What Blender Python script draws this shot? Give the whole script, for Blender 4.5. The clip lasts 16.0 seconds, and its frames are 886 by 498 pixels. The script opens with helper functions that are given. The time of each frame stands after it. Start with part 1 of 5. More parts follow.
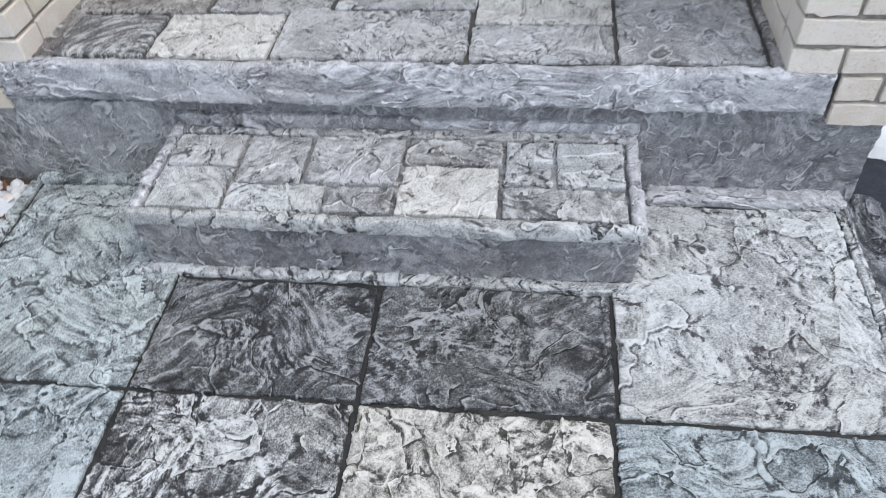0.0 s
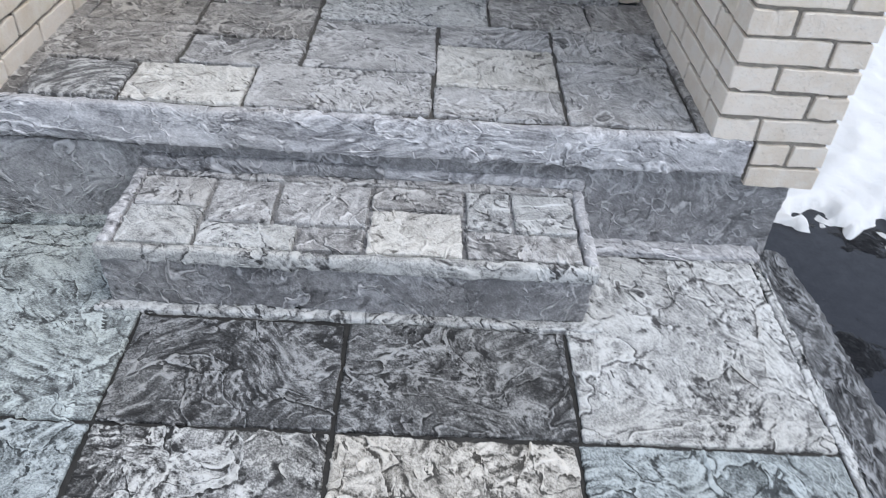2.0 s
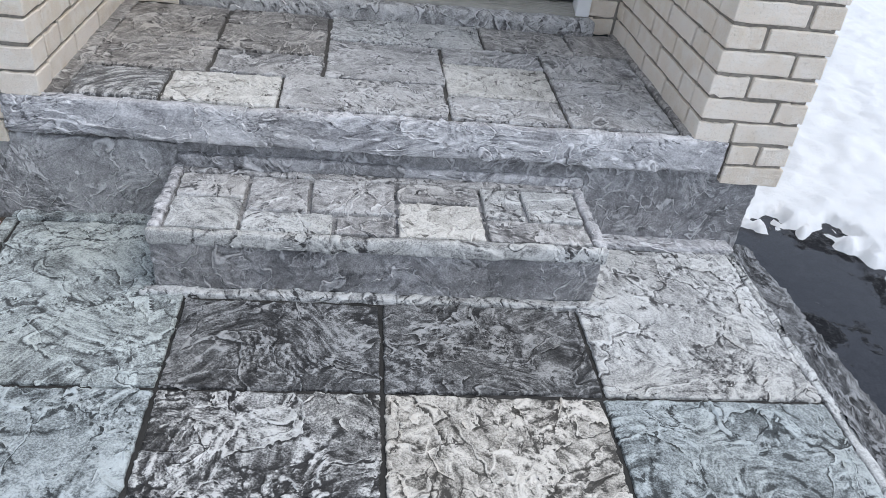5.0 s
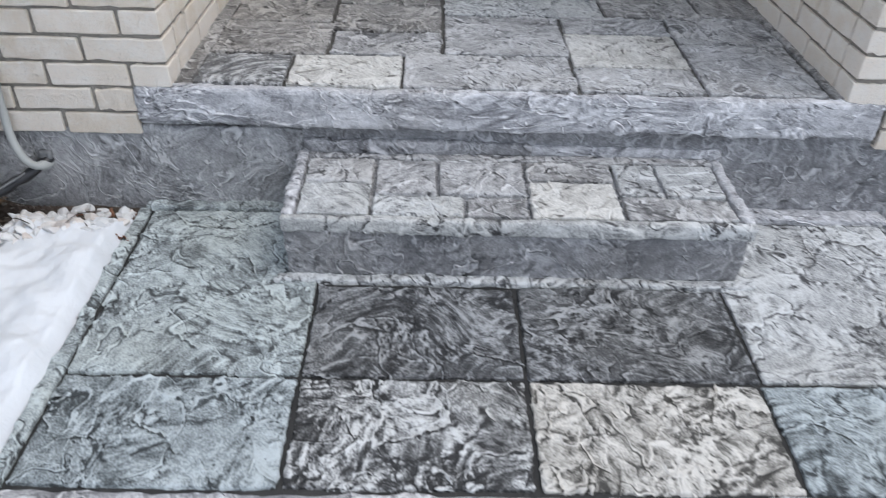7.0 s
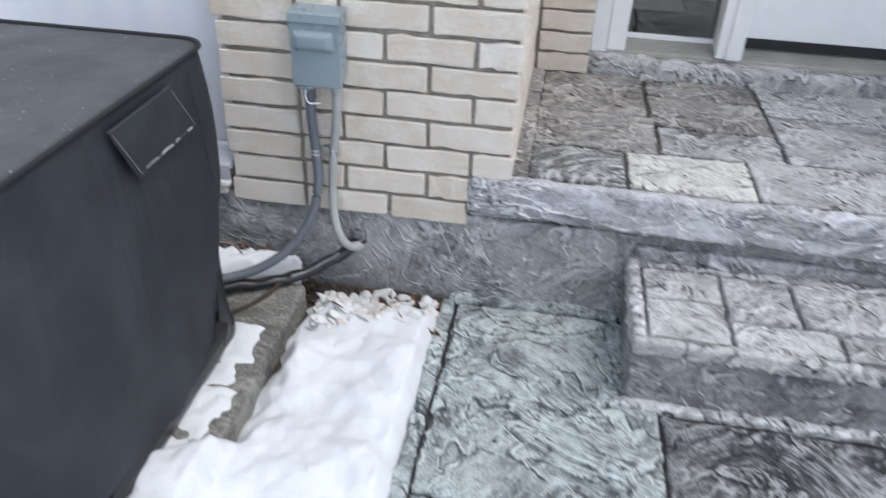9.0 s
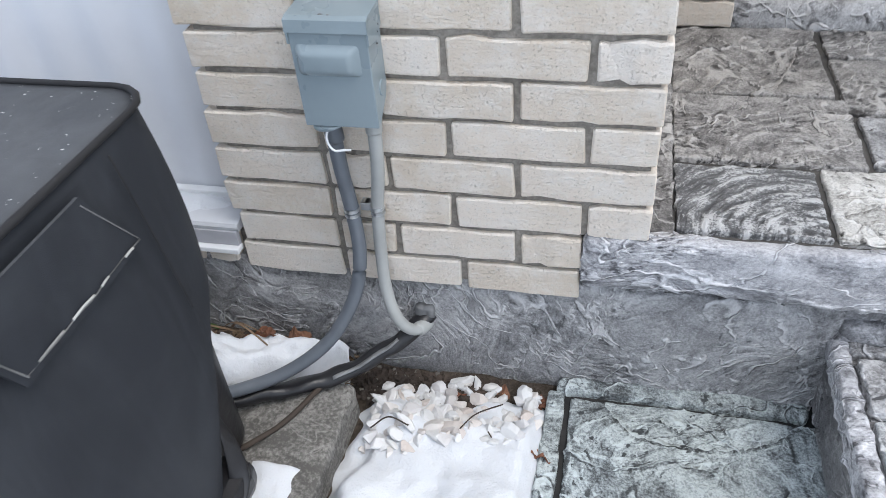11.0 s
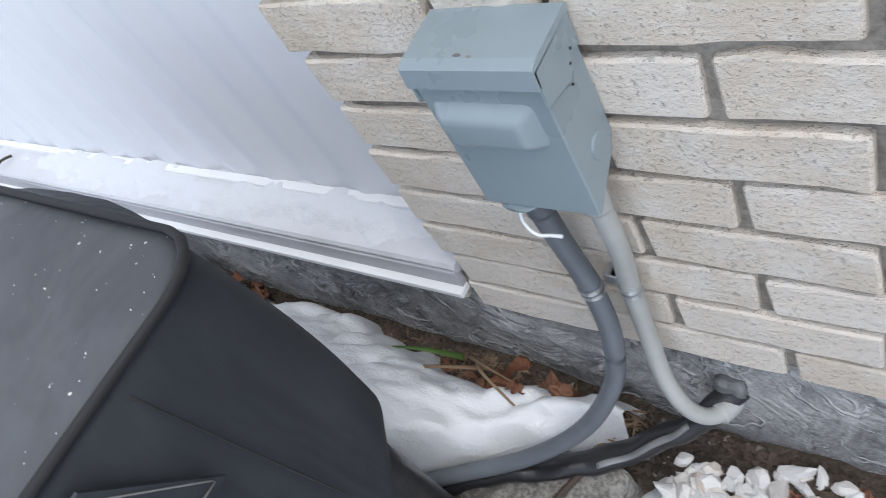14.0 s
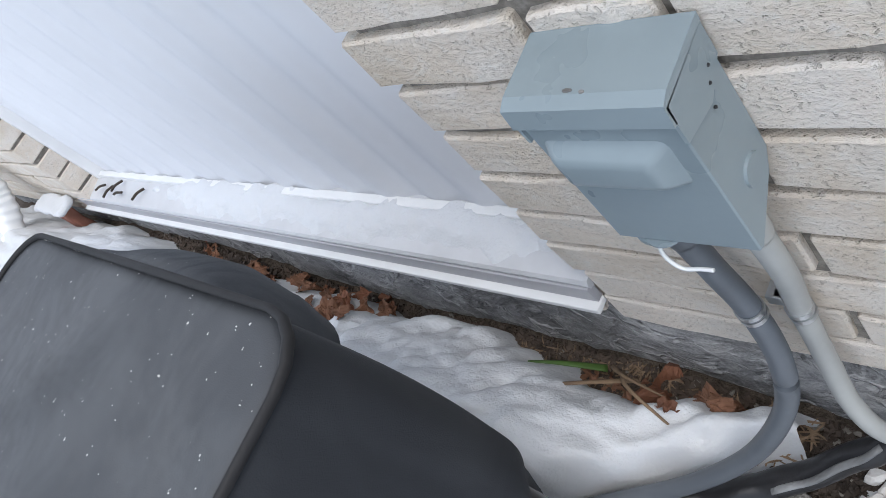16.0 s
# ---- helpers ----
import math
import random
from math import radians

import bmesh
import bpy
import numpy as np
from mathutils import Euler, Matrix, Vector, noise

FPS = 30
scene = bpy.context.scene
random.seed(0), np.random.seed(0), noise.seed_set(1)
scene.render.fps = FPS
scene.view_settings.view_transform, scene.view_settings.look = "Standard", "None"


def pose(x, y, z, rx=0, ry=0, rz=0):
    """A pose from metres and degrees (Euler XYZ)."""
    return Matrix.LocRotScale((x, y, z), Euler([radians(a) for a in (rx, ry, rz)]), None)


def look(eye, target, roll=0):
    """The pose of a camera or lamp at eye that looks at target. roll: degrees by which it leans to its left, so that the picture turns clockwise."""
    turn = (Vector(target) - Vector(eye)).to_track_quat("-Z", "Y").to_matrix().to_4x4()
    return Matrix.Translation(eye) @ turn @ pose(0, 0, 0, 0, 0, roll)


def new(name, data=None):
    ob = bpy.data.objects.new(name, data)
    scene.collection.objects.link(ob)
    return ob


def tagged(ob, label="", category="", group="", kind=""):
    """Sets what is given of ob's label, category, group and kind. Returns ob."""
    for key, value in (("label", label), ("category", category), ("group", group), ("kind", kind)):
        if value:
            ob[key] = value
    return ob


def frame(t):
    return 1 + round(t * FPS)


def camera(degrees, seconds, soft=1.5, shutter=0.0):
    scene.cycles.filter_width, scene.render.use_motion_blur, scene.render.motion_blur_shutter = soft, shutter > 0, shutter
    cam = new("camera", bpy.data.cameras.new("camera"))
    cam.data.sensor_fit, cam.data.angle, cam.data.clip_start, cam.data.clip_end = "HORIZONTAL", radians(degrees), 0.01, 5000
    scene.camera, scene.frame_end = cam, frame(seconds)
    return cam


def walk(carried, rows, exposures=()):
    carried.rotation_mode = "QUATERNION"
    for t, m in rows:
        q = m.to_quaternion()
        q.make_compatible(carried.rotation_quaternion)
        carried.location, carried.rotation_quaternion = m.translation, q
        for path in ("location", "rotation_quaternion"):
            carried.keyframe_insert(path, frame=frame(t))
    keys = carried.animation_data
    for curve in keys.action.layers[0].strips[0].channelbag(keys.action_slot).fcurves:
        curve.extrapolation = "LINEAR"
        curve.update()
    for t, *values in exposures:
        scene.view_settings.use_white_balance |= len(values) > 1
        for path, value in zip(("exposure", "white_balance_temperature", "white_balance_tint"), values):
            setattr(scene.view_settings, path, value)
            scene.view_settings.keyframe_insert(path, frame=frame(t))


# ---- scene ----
cam = camera(60.8, 16.0, soft=0.8, shutter=0.4)
PATH = [
    (0, (1.315, -1.437, 1.26), (1.093, -0.054, -0.167), -4.2),
    (0.5, (1.33, -1.504, 1.287), (1.131, -0.02, -0.04), -4.7),
    (1, (1.221, -1.536, 1.282), (1.121, 0.023, 0.033), -0.3),
    (1.5, (1.171, -1.563, 1.266), (1.136, 0.013, 0.036), 2.7),
    (2, (1.15, -1.589, 1.253), (1.211, -0.037, -0.007), 4.4),
    (2.5, (1.135, -1.633, 1.233), (1.295, -0.114, -0.058), 4.7),
    (3, (1.139, -1.734, 1.214), (1.298, -0.194, -0.052), 3.6),
    (3.2, (1.129, -1.781, 1.214), (1.288, -0.222, -0.029), 3.5),
    (5.3, (0.877, -1.831, 1.194), (1.125, -0.19, 0.078), 8.1),
    (5.5, (0.867, -1.832, 1.194), (1.051, -0.193, 0.063), 7.0),
    (6, (0.854, -1.828, 1.172), (0.916, -0.213, -0.007), 5.2),
    (6.5, (0.825, -1.808, 1.167), (0.932, -0.214, -0.035), 3.7),
    (7, (0.779, -1.762, 1.168), (0.819, -0.155, -0.022), 2.0),
    (7.5, (0.708, -1.635, 1.173), (0.635, -0.004, 0.018), 0.7),
    (8, (0.591, -1.626, 1.16), (0.477, 0.018, 0.027), 0.4),
    (8.5, (0.401, -1.676, 1.152), (0.253, -0.022, 0.036), 0.9),
    (9, (0.204, -1.588, 1.166), (-0.035, 0.079, 0.087), 2.5),
    (9.5, (0.083, -1.358, 1.13), (-0.274, 0.32, 0.101), 0.9),
    (9.7, (0.052, -1.3, 1.132), (-0.313, 0.365, 0.087), 0.5),
    (11.8, (0.076, -0.75, 1.063), (-0.365, 0.599, -0.346), -8.5),
    (12, (0.071, -0.714, 1.058), (-0.365, 0.601, -0.385), -8.3),
    (12.5, (0.035, -0.595, 1.047), (-0.375, 0.641, -0.471), -7.5),
    (13, (0.029, -0.484, 1.02), (-0.738, 0.558, -0.505), -18.6),
    (13.5, (0.029, -0.402, 1.02), (-1.042, 0.451, -0.438), -30.7),
    (14, (0.011, -0.361, 1.013), (-1.201, 0.403, -0.382), -37.1),
    (14.5, (0.0, -0.332, 1.011), (-1.314, 0.357, -0.331), -42.2),
    (15, (-0.019, -0.296, 0.999), (-1.405, 0.329, -0.301), -46.9),
    (15.5, (-0.033, -0.281, 0.99), (-1.463, 0.292, -0.285), -49.5),
    (16, (-0.041, -0.275, 0.995), (-1.493, 0.262, -0.271), -50.8),
]
walk(cam, [(t, look(eye, target, roll)) for t, eye, target, roll in PATH],
     exposures=[(0, 0.37), (1.5, 0.37), (3, 0.27), (5.5, 0.27), (6.5, 0.24), (8, 0.31), (8.5, 0.31), (9.5, 0.48), (12, 0.53), (13.5, 0.52), (16, 0.38)])

# ---- world and sun: an overcast winter day ----
world = bpy.data.worlds.new("overcast")
scene.world = world
world.use_nodes = True
wn, wl = world.node_tree.nodes, world.node_tree.links
bg = wn["Background"]
sky = wn.new("ShaderNodeTexSky")
sky.sky_type = "NISHITA"
sky.sun_disc = False
sky.sun_elevation, sky.sun_rotation = radians(62), radians(108)
sky.dust_density, sky.ozone_density = 3.0, 1.0
cloud = wn.new("ShaderNodeMix")
cloud.data_type = "RGBA"
cloud.inputs[0].default_value = 0.72
cloud.inputs[7].default_value = (6.35, 7.1, 8.3, 1)
wl.new(sky.outputs[0], cloud.inputs[6])
wl.new(cloud.outputs[2], bg.inputs[0])
bg.inputs[1].default_value = 0.138
sun = new("sun", bpy.data.lights.new("sun", "SUN"))
sun.data.energy, sun.data.angle, sun.data.color = 1.3, radians(36), (1.0, 0.985, 0.965)
sun.matrix_world = look((3.4, -0.95, 6), (0.5, 0, 0))

# ---- materials ----


class Nodes:
    """A thin wrapper that writes shader graphs in few lines."""

    def __init__(self, name):
        self.mat = bpy.data.materials.new(name)
        self.mat.use_nodes = True
        self.nt = self.mat.node_tree
        self.bsdf = self.nt.nodes["Principled BSDF"]

    def put(self, socket, value):
        if isinstance(value, bpy.types.NodeSocket):
            self.nt.links.new(value, socket)
        elif isinstance(value, (tuple, list)) and len(value) == 3 and socket.type == "RGBA":
            socket.default_value = (*value, 1)
        else:
            socket.default_value = value

    def node(self, kind, out=0, props=(), **ins):
        n = self.nt.nodes.new(kind)
        for k, v in dict(props).items():
            setattr(n, k, v)
        for k, v in ins.items():
            self.put(n.inputs[int(k[1:]) if k[1:].isdigit() else k.replace("_", " ")], v)
        return n.outputs[out]

    def noise(self, vec, scale, detail=4.0, rough=0.55, dist=0.0, kind="FBM", out=0):
        n = self.nt.nodes.new("ShaderNodeTexNoise")
        n.noise_type = kind
        self.put(n.inputs["Vector"], vec)
        n.inputs["Scale"].default_value, n.inputs["Detail"].default_value = scale, detail
        n.inputs["Roughness"].default_value, n.inputs["Distortion"].default_value = rough, dist
        return n.outputs[out]

    def math(self, op, a, b=0.0, c=0.0, clamp=False):
        n = self.nt.nodes.new("ShaderNodeMath")
        n.operation, n.use_clamp = op, clamp
        for s, v in zip(n.inputs, (a, b, c)):
            self.put(s, v)
        return n.outputs[0]

    def vmath(self, op, a, b):
        n = self.nt.nodes.new("ShaderNodeVectorMath")
        n.operation = op
        self.put(n.inputs[0], a)
        self.put(n.inputs[1], b)
        return n.outputs[0]

    def range(self, v, a, b, c=0.0, d=1.0):
        n = self.nt.nodes.new("ShaderNodeMapRange")
        n.interpolation_type = "SMOOTHSTEP"
        for s, x in zip(n.inputs, (v, a, b, c, d)):
            self.put(s, x)
        return n.outputs[0]

    def mix(self, f, a, b, blend="MIX"):
        n = self.nt.nodes.new("ShaderNodeMix")
        n.data_type, n.blend_type = "RGBA", blend
        self.put(n.inputs[0], f)
        self.put(n.inputs[6], a)
        self.put(n.inputs[7], b)
        return n.outputs[2]

    def ramp(self, f, *stops):
        n = self.nt.nodes.new("ShaderNodeValToRGB")
        e = n.color_ramp.elements
        while len(e) < len(stops):
            e.new(0.5)
        for el, (p, c) in zip(e, stops):
            el.position, el.color = p, (*c, 1)
        self.put(n.inputs[0], f)
        return n.outputs[0]

    def bump(self, h, strength=0.5, dist=0.01, normal=None):
        n = self.nt.nodes.new("ShaderNodeBump")
        n.inputs["Strength"].default_value, n.inputs["Distance"].default_value = strength, dist
        self.put(n.inputs["Height"], h)
        if normal:
            self.put(n.inputs["Normal"], normal)
        return n.outputs[0]

    def place(self, shift=True):
        p = self.node("ShaderNodeNewGeometry", 0)
        if shift:
            r = self.nt.nodes.new("ShaderNodeObjectInfo").outputs["Random"]
            p = self.vmath("ADD", p, self.node("ShaderNodeCombineXYZ", 0, X=self.math("MULTIPLY", r, 37.0), Y=self.math("MULTIPLY", r, 91.0), Z=self.math("MULTIPLY", r, 53.0)))
        return p

    def done(self, color, rough=0.6, normal=None, metal=0.0, spec=0.5):
        b = self.bsdf
        self.put(b.inputs["Base Color"], color)
        self.put(b.inputs["Roughness"], rough)
        b.inputs["Metallic"].default_value, b.inputs["Specular IOR Level"].default_value = metal, spec
        if normal is not None:
            self.put(b.inputs["Normal"], normal)
        return self.mat


def stamped(name, light, mid, dark, bias=0.0, scale=1.0, rough=0.42, depth=0.015, fleck=1.0, cut=1.0, stretch=(1, 1, 1), busy=0.0, sweep=None, stain_shade=1.0, lift=1.0):
    """Hand-textured stained concrete: overlapping trowel passes with lips, arcs of drag marks, pits that hold dark
    stain, gritty skin; relief shading is painted in as well.
    """
    n = Nodes(name)
    cut *= 1.25

    def tint(c, k):
        g = sum(c) / 3
        return tuple(k * (0.88 * v + 0.12 * g) for v in c)

    light, mid, dark = tint(light, 0.69), tint(mid, 0.63), tint(dark, 0.70)
    p = n.vmath("MULTIPLY", n.place(), stretch)
    half = (0.5, 0.5, 0.5)

    def sway(freq, detail, size):
        return n.vmath("MULTIPLY", n.vmath("SUBTRACT", n.noise(p, freq * scale, detail, 0.55, 0.3, out=1), half), (size,) * 3)

    small = sway(15, 2, 0.042)
    gentle = n.vmath("ADD", p, sway(2.6, 1, 0.22))
    q = n.vmath("ADD", gentle, small)

    def patch(shift, freq, lo, hi, detail=3):
        return n.range(n.noise(n.vmath("ADD", p, shift), freq * scale, detail, 0.6), lo, hi)

    def passes(shift, size, reach, freq, wander):
        """One coat of trowel passes: each cell is a pass with its own level and its own centre of swing."""
        at = n.vmath("ADD", q, shift)
        cell = n.nt.nodes.new("ShaderNodeTexVoronoi")
        rim = n.nt.nodes.new("ShaderNodeTexVoronoi")
        rim.feature = "DISTANCE_TO_EDGE"
        for v in (cell, rim):
            n.put(v.inputs["Vector"], at)
            v.inputs["Scale"].default_value = size * scale
        col, centre = cell.outputs["Color"], cell.outputs["Position"]
        swing = n.vmath("ADD", n.vmath("SUBTRACT", n.vmath("ADD", n.vmath("ADD", gentle, n.vmath("MULTIPLY", small, (0.18, 0.18, 0.18))), shift), centre), n.vmath("MULTIPLY", n.vmath("SUBTRACT", col, half), (reach,) * 3))
        length = n.nt.nodes.new("ShaderNodeVectorMath")
        length.operation = "LENGTH"
        n.put(length.inputs[0], swing)
        way = n.vmath("NORMALIZE", swing, half)
        drag = n.nt.nodes.new("ShaderNodeTexNoise")
        drag.noise_dimensions = "4D"
        n.put(drag.inputs["Vector"], n.vmath("ADD", n.vmath("MULTIPLY", way, (wander,) * 3), n.vmath("MULTIPLY", col, (40.0,) * 3)))
        n.put(drag.inputs["W"], n.math("MULTIPLY", length.outputs["Value"], freq * scale))
        drag.inputs["Scale"].default_value, drag.inputs["Detail"].default_value, drag.inputs["Roughness"].default_value = 1.0, 3.0, 0.6
        level = n.node("ShaderNodeSeparateXYZ", 0, Vector=col)
        return drag.outputs[0], level, rim.outputs["Distance"]

    drag, level, rim = passes((0.0, 0.0, 0.0), 4.4, 0.50, 70.0, 3.6)
    drag2, level2, rim2 = passes((3.0, 8.0, 5.0), 9.5, 0.34, 92.0, 7.0)
    broad = n.noise(q, 4.2 * scale, 5, 0.6, 0.7)
    torn = patch((4.0, 2.0, 6.0), 17.0, 0.42, 0.52, 4)
    lips = n.math("MULTIPLY", patch((1.0, 6.0, 2.0), 5.5, 0.42 - busy, 0.54 - busy), n.math("MULTIPLY_ADD", torn, 0.7, 0.3))
    lips2 = n.math("MULTIPLY", patch((7.0, 3.0, 1.0), 6.0, 0.46 - busy, 0.56 - busy), torn)
    sweeps = patch((2.0, 9.0, 4.0), 4.5, 0.42 - busy, 0.60 - busy)
    nicks = n.math("MULTIPLY", patch((5.0, 1.0, 9.0), 6.5, 0.50 - busy, 0.58 - busy, 4), n.math("MULTIPLY_ADD", torn, 0.6, 0.4))
    if sweep:
        away = n.nt.nodes.new("ShaderNodeSeparateXYZ")
        n.put(away.inputs[0], n.vmath("ADD", n.vmath("SUBTRACT", n.place(False), sweep), n.vmath("MULTIPLY", small, half)))
        radius = n.math("SQRT", n.math("ADD", n.math("POWER", away.outputs[0], 2.0), n.math("POWER", away.outputs[1], 2.0)))
        angle = n.math("ARCTAN2", away.outputs[1], away.outputs[0])
        drag = n.noise(n.node("ShaderNodeCombineXYZ", 0, X=n.math("MULTIPLY", radius, 75.0), Y=n.math("MULTIPLY", angle, 2.2)), 1.0, 4, 0.6)
        drag2, sweeps, nicks = drag, n.math("MULTIPLY_ADD", sweeps, 0.3, 0.7), patch((0.0, 0.0, 0.0), 7.0, 0.36, 0.5)
        lips, lips2 = n.math("MULTIPLY", lips, 0.3), n.math("MULTIPLY", lips2, 0.2)
    high, low = n.range(level, 0.48, 0.62), n.range(level, 0.40, 0.54, 1.0, 0.0)
    high2, low2 = n.range(level2, 0.48, 0.62), n.range(level2, 0.40, 0.54, 1.0, 0.0)
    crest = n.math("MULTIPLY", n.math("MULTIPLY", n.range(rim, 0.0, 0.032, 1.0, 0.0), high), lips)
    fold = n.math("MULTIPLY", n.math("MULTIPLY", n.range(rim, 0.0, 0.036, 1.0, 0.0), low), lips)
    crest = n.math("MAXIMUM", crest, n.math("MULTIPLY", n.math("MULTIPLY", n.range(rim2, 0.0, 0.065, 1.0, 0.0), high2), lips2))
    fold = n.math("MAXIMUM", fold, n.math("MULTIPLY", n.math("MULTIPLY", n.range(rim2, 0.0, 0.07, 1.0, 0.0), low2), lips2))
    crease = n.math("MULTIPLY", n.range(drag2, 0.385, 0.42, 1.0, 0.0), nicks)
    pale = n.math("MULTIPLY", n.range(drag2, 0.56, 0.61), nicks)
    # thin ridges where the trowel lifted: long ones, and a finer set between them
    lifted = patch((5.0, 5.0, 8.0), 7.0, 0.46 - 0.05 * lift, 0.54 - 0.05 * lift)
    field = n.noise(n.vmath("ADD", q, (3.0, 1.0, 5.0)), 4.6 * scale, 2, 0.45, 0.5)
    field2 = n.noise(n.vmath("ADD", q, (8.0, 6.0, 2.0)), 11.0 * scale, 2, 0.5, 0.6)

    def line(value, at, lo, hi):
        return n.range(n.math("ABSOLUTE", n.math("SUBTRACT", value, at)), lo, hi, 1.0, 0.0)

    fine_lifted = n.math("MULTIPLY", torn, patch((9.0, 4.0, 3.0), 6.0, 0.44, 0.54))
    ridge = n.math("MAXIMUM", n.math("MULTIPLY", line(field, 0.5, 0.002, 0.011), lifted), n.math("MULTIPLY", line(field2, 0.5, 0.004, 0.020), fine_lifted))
    # painted shade along one side of the long ridges
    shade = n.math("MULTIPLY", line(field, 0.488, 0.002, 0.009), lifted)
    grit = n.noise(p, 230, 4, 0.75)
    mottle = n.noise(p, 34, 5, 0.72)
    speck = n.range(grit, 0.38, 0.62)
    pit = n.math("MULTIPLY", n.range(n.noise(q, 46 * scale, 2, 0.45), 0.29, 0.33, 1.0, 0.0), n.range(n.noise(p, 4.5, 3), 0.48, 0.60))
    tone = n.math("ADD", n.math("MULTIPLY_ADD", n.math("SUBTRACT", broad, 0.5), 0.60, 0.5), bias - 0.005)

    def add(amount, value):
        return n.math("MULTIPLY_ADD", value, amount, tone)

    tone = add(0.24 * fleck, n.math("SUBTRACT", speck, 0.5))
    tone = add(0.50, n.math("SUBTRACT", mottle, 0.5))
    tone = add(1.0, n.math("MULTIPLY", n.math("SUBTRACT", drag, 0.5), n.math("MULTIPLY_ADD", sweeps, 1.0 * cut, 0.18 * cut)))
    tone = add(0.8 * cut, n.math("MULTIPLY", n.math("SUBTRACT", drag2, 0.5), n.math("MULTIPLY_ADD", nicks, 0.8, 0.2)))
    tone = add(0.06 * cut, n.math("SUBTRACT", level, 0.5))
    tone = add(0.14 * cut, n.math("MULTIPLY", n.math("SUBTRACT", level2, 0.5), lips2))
    # crests and ridges painted as lit, folds and creases as shaded, besides the stain
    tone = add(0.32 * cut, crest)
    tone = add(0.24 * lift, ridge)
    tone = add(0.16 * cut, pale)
    tone = add(-0.26 * cut * stain_shade, fold)
    tone = add(-0.44 * cut * stain_shade, crease)
    tone = add(-0.22 * cut * stain_shade, shade)
    tone = add(-0.40 * cut * stain_shade, pit)
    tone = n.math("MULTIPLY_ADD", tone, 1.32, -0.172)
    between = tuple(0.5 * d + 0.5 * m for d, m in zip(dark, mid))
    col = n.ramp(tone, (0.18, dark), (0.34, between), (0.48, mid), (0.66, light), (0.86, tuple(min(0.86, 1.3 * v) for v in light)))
    stain = n.noise(p, 2.1, 3, 0.55)
    col = n.mix(n.range(stain, 0.45, 0.68, 0.0, 0.5), col, n.mix(1.0, col, (0.76, 0.735, 0.69), "MULTIPLY"))
    hh = n.math("MULTIPLY", broad, 0.75)
    for amount, value in ((0.30, n.math("MULTIPLY", n.math("SUBTRACT", level, 0.5), lips)), (0.20, n.math("MULTIPLY", n.math("SUBTRACT", level2, 0.5), lips2)),
                          (0.62, n.math("MULTIPLY", n.math("SUBTRACT", drag, 0.5), n.math("MULTIPLY_ADD", sweeps, 0.8, 0.2))), (0.24, crest), (0.24 * lift, ridge),
                          (0.50, n.math("MULTIPLY", n.math("SUBTRACT", drag2, 0.5), n.math("MULTIPLY_ADD", nicks, 0.8, 0.2))), (-0.12, n.math("MAXIMUM", fold, pit)), (0.035, speck)):
        hh = n.math("MULTIPLY_ADD", value, amount, hh)
    relief = n.node("ShaderNodeDisplacement", 0, Height=hh, Midlevel=0.4, Scale=depth)
    n.nt.links.new(relief, n.nt.nodes["Material Output"].inputs["Displacement"])
    n.mat.displacement_method = "BOTH"
    return n.done(col, n.range(tone, 0.2, 0.8, rough + 0.02, rough + 0.22), spec=0.3)


def plain_concrete(name, light, dark, scale=1.0, rough=0.75, aggregate=0.0):
    n = Nodes(name)
    p = n.place()
    sway = n.noise(p, 3.0 * scale, 3, 0.5, 0.8, out=1)
    q = n.vmath("ADD", p, n.vmath("MULTIPLY", n.vmath("SUBTRACT", sway, (0.5, 0.5, 0.5)), (0.35, 0.35, 0.35)))
    trowel = n.noise(n.vmath("MULTIPLY", q, (9, 14, 22)), scale, 5, 0.6, 0.8)
    blotch = n.noise(p, 4.0 * scale, 4, 0.6)
    grit = n.noise(p, 240 if not aggregate else 150, 3, 0.7)
    ridge = n.range(n.math("ABSOLUTE", n.math("SUBTRACT", n.noise(q, 6 * scale, 3, 0.5, 0.4), 0.5)), 0, 0.02, 1, 0)
    ridge = n.math("MULTIPLY", ridge, n.range(n.noise(p, 7, 2), 0.48, 0.6))
    f = n.math("ADD", n.math("MULTIPLY", trowel, 0.55), n.math("MULTIPLY", blotch, 0.5))
    f = n.math("ADD", f, n.math("MULTIPLY", n.math("SUBTRACT", grit, 0.5), 0.15 + aggregate))
    col = n.mix(n.range(f, 0.36, 0.70), dark, light)
    col = n.mix(n.math("MULTIPLY", ridge, 0.4), col, tuple(min(0.8, v * 1.5) for v in light))
    h = n.math("ADD", n.math("ADD", trowel, n.math("MULTIPLY", ridge, 0.3)), n.math("MULTIPLY", grit, 0.12 + aggregate))
    return n.done(col, rough, n.bump(h, 0.6, 0.010))


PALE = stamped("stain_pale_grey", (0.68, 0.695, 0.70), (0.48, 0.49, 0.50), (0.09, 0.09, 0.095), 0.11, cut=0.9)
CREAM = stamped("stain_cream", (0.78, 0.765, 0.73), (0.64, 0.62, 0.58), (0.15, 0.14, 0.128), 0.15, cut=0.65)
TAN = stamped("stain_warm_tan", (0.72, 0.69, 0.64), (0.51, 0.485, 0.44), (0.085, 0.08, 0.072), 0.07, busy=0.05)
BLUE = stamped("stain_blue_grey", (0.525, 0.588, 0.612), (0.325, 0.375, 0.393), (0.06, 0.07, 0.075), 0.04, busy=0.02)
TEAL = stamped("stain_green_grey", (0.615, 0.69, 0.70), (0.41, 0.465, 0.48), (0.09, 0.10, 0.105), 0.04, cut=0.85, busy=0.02)
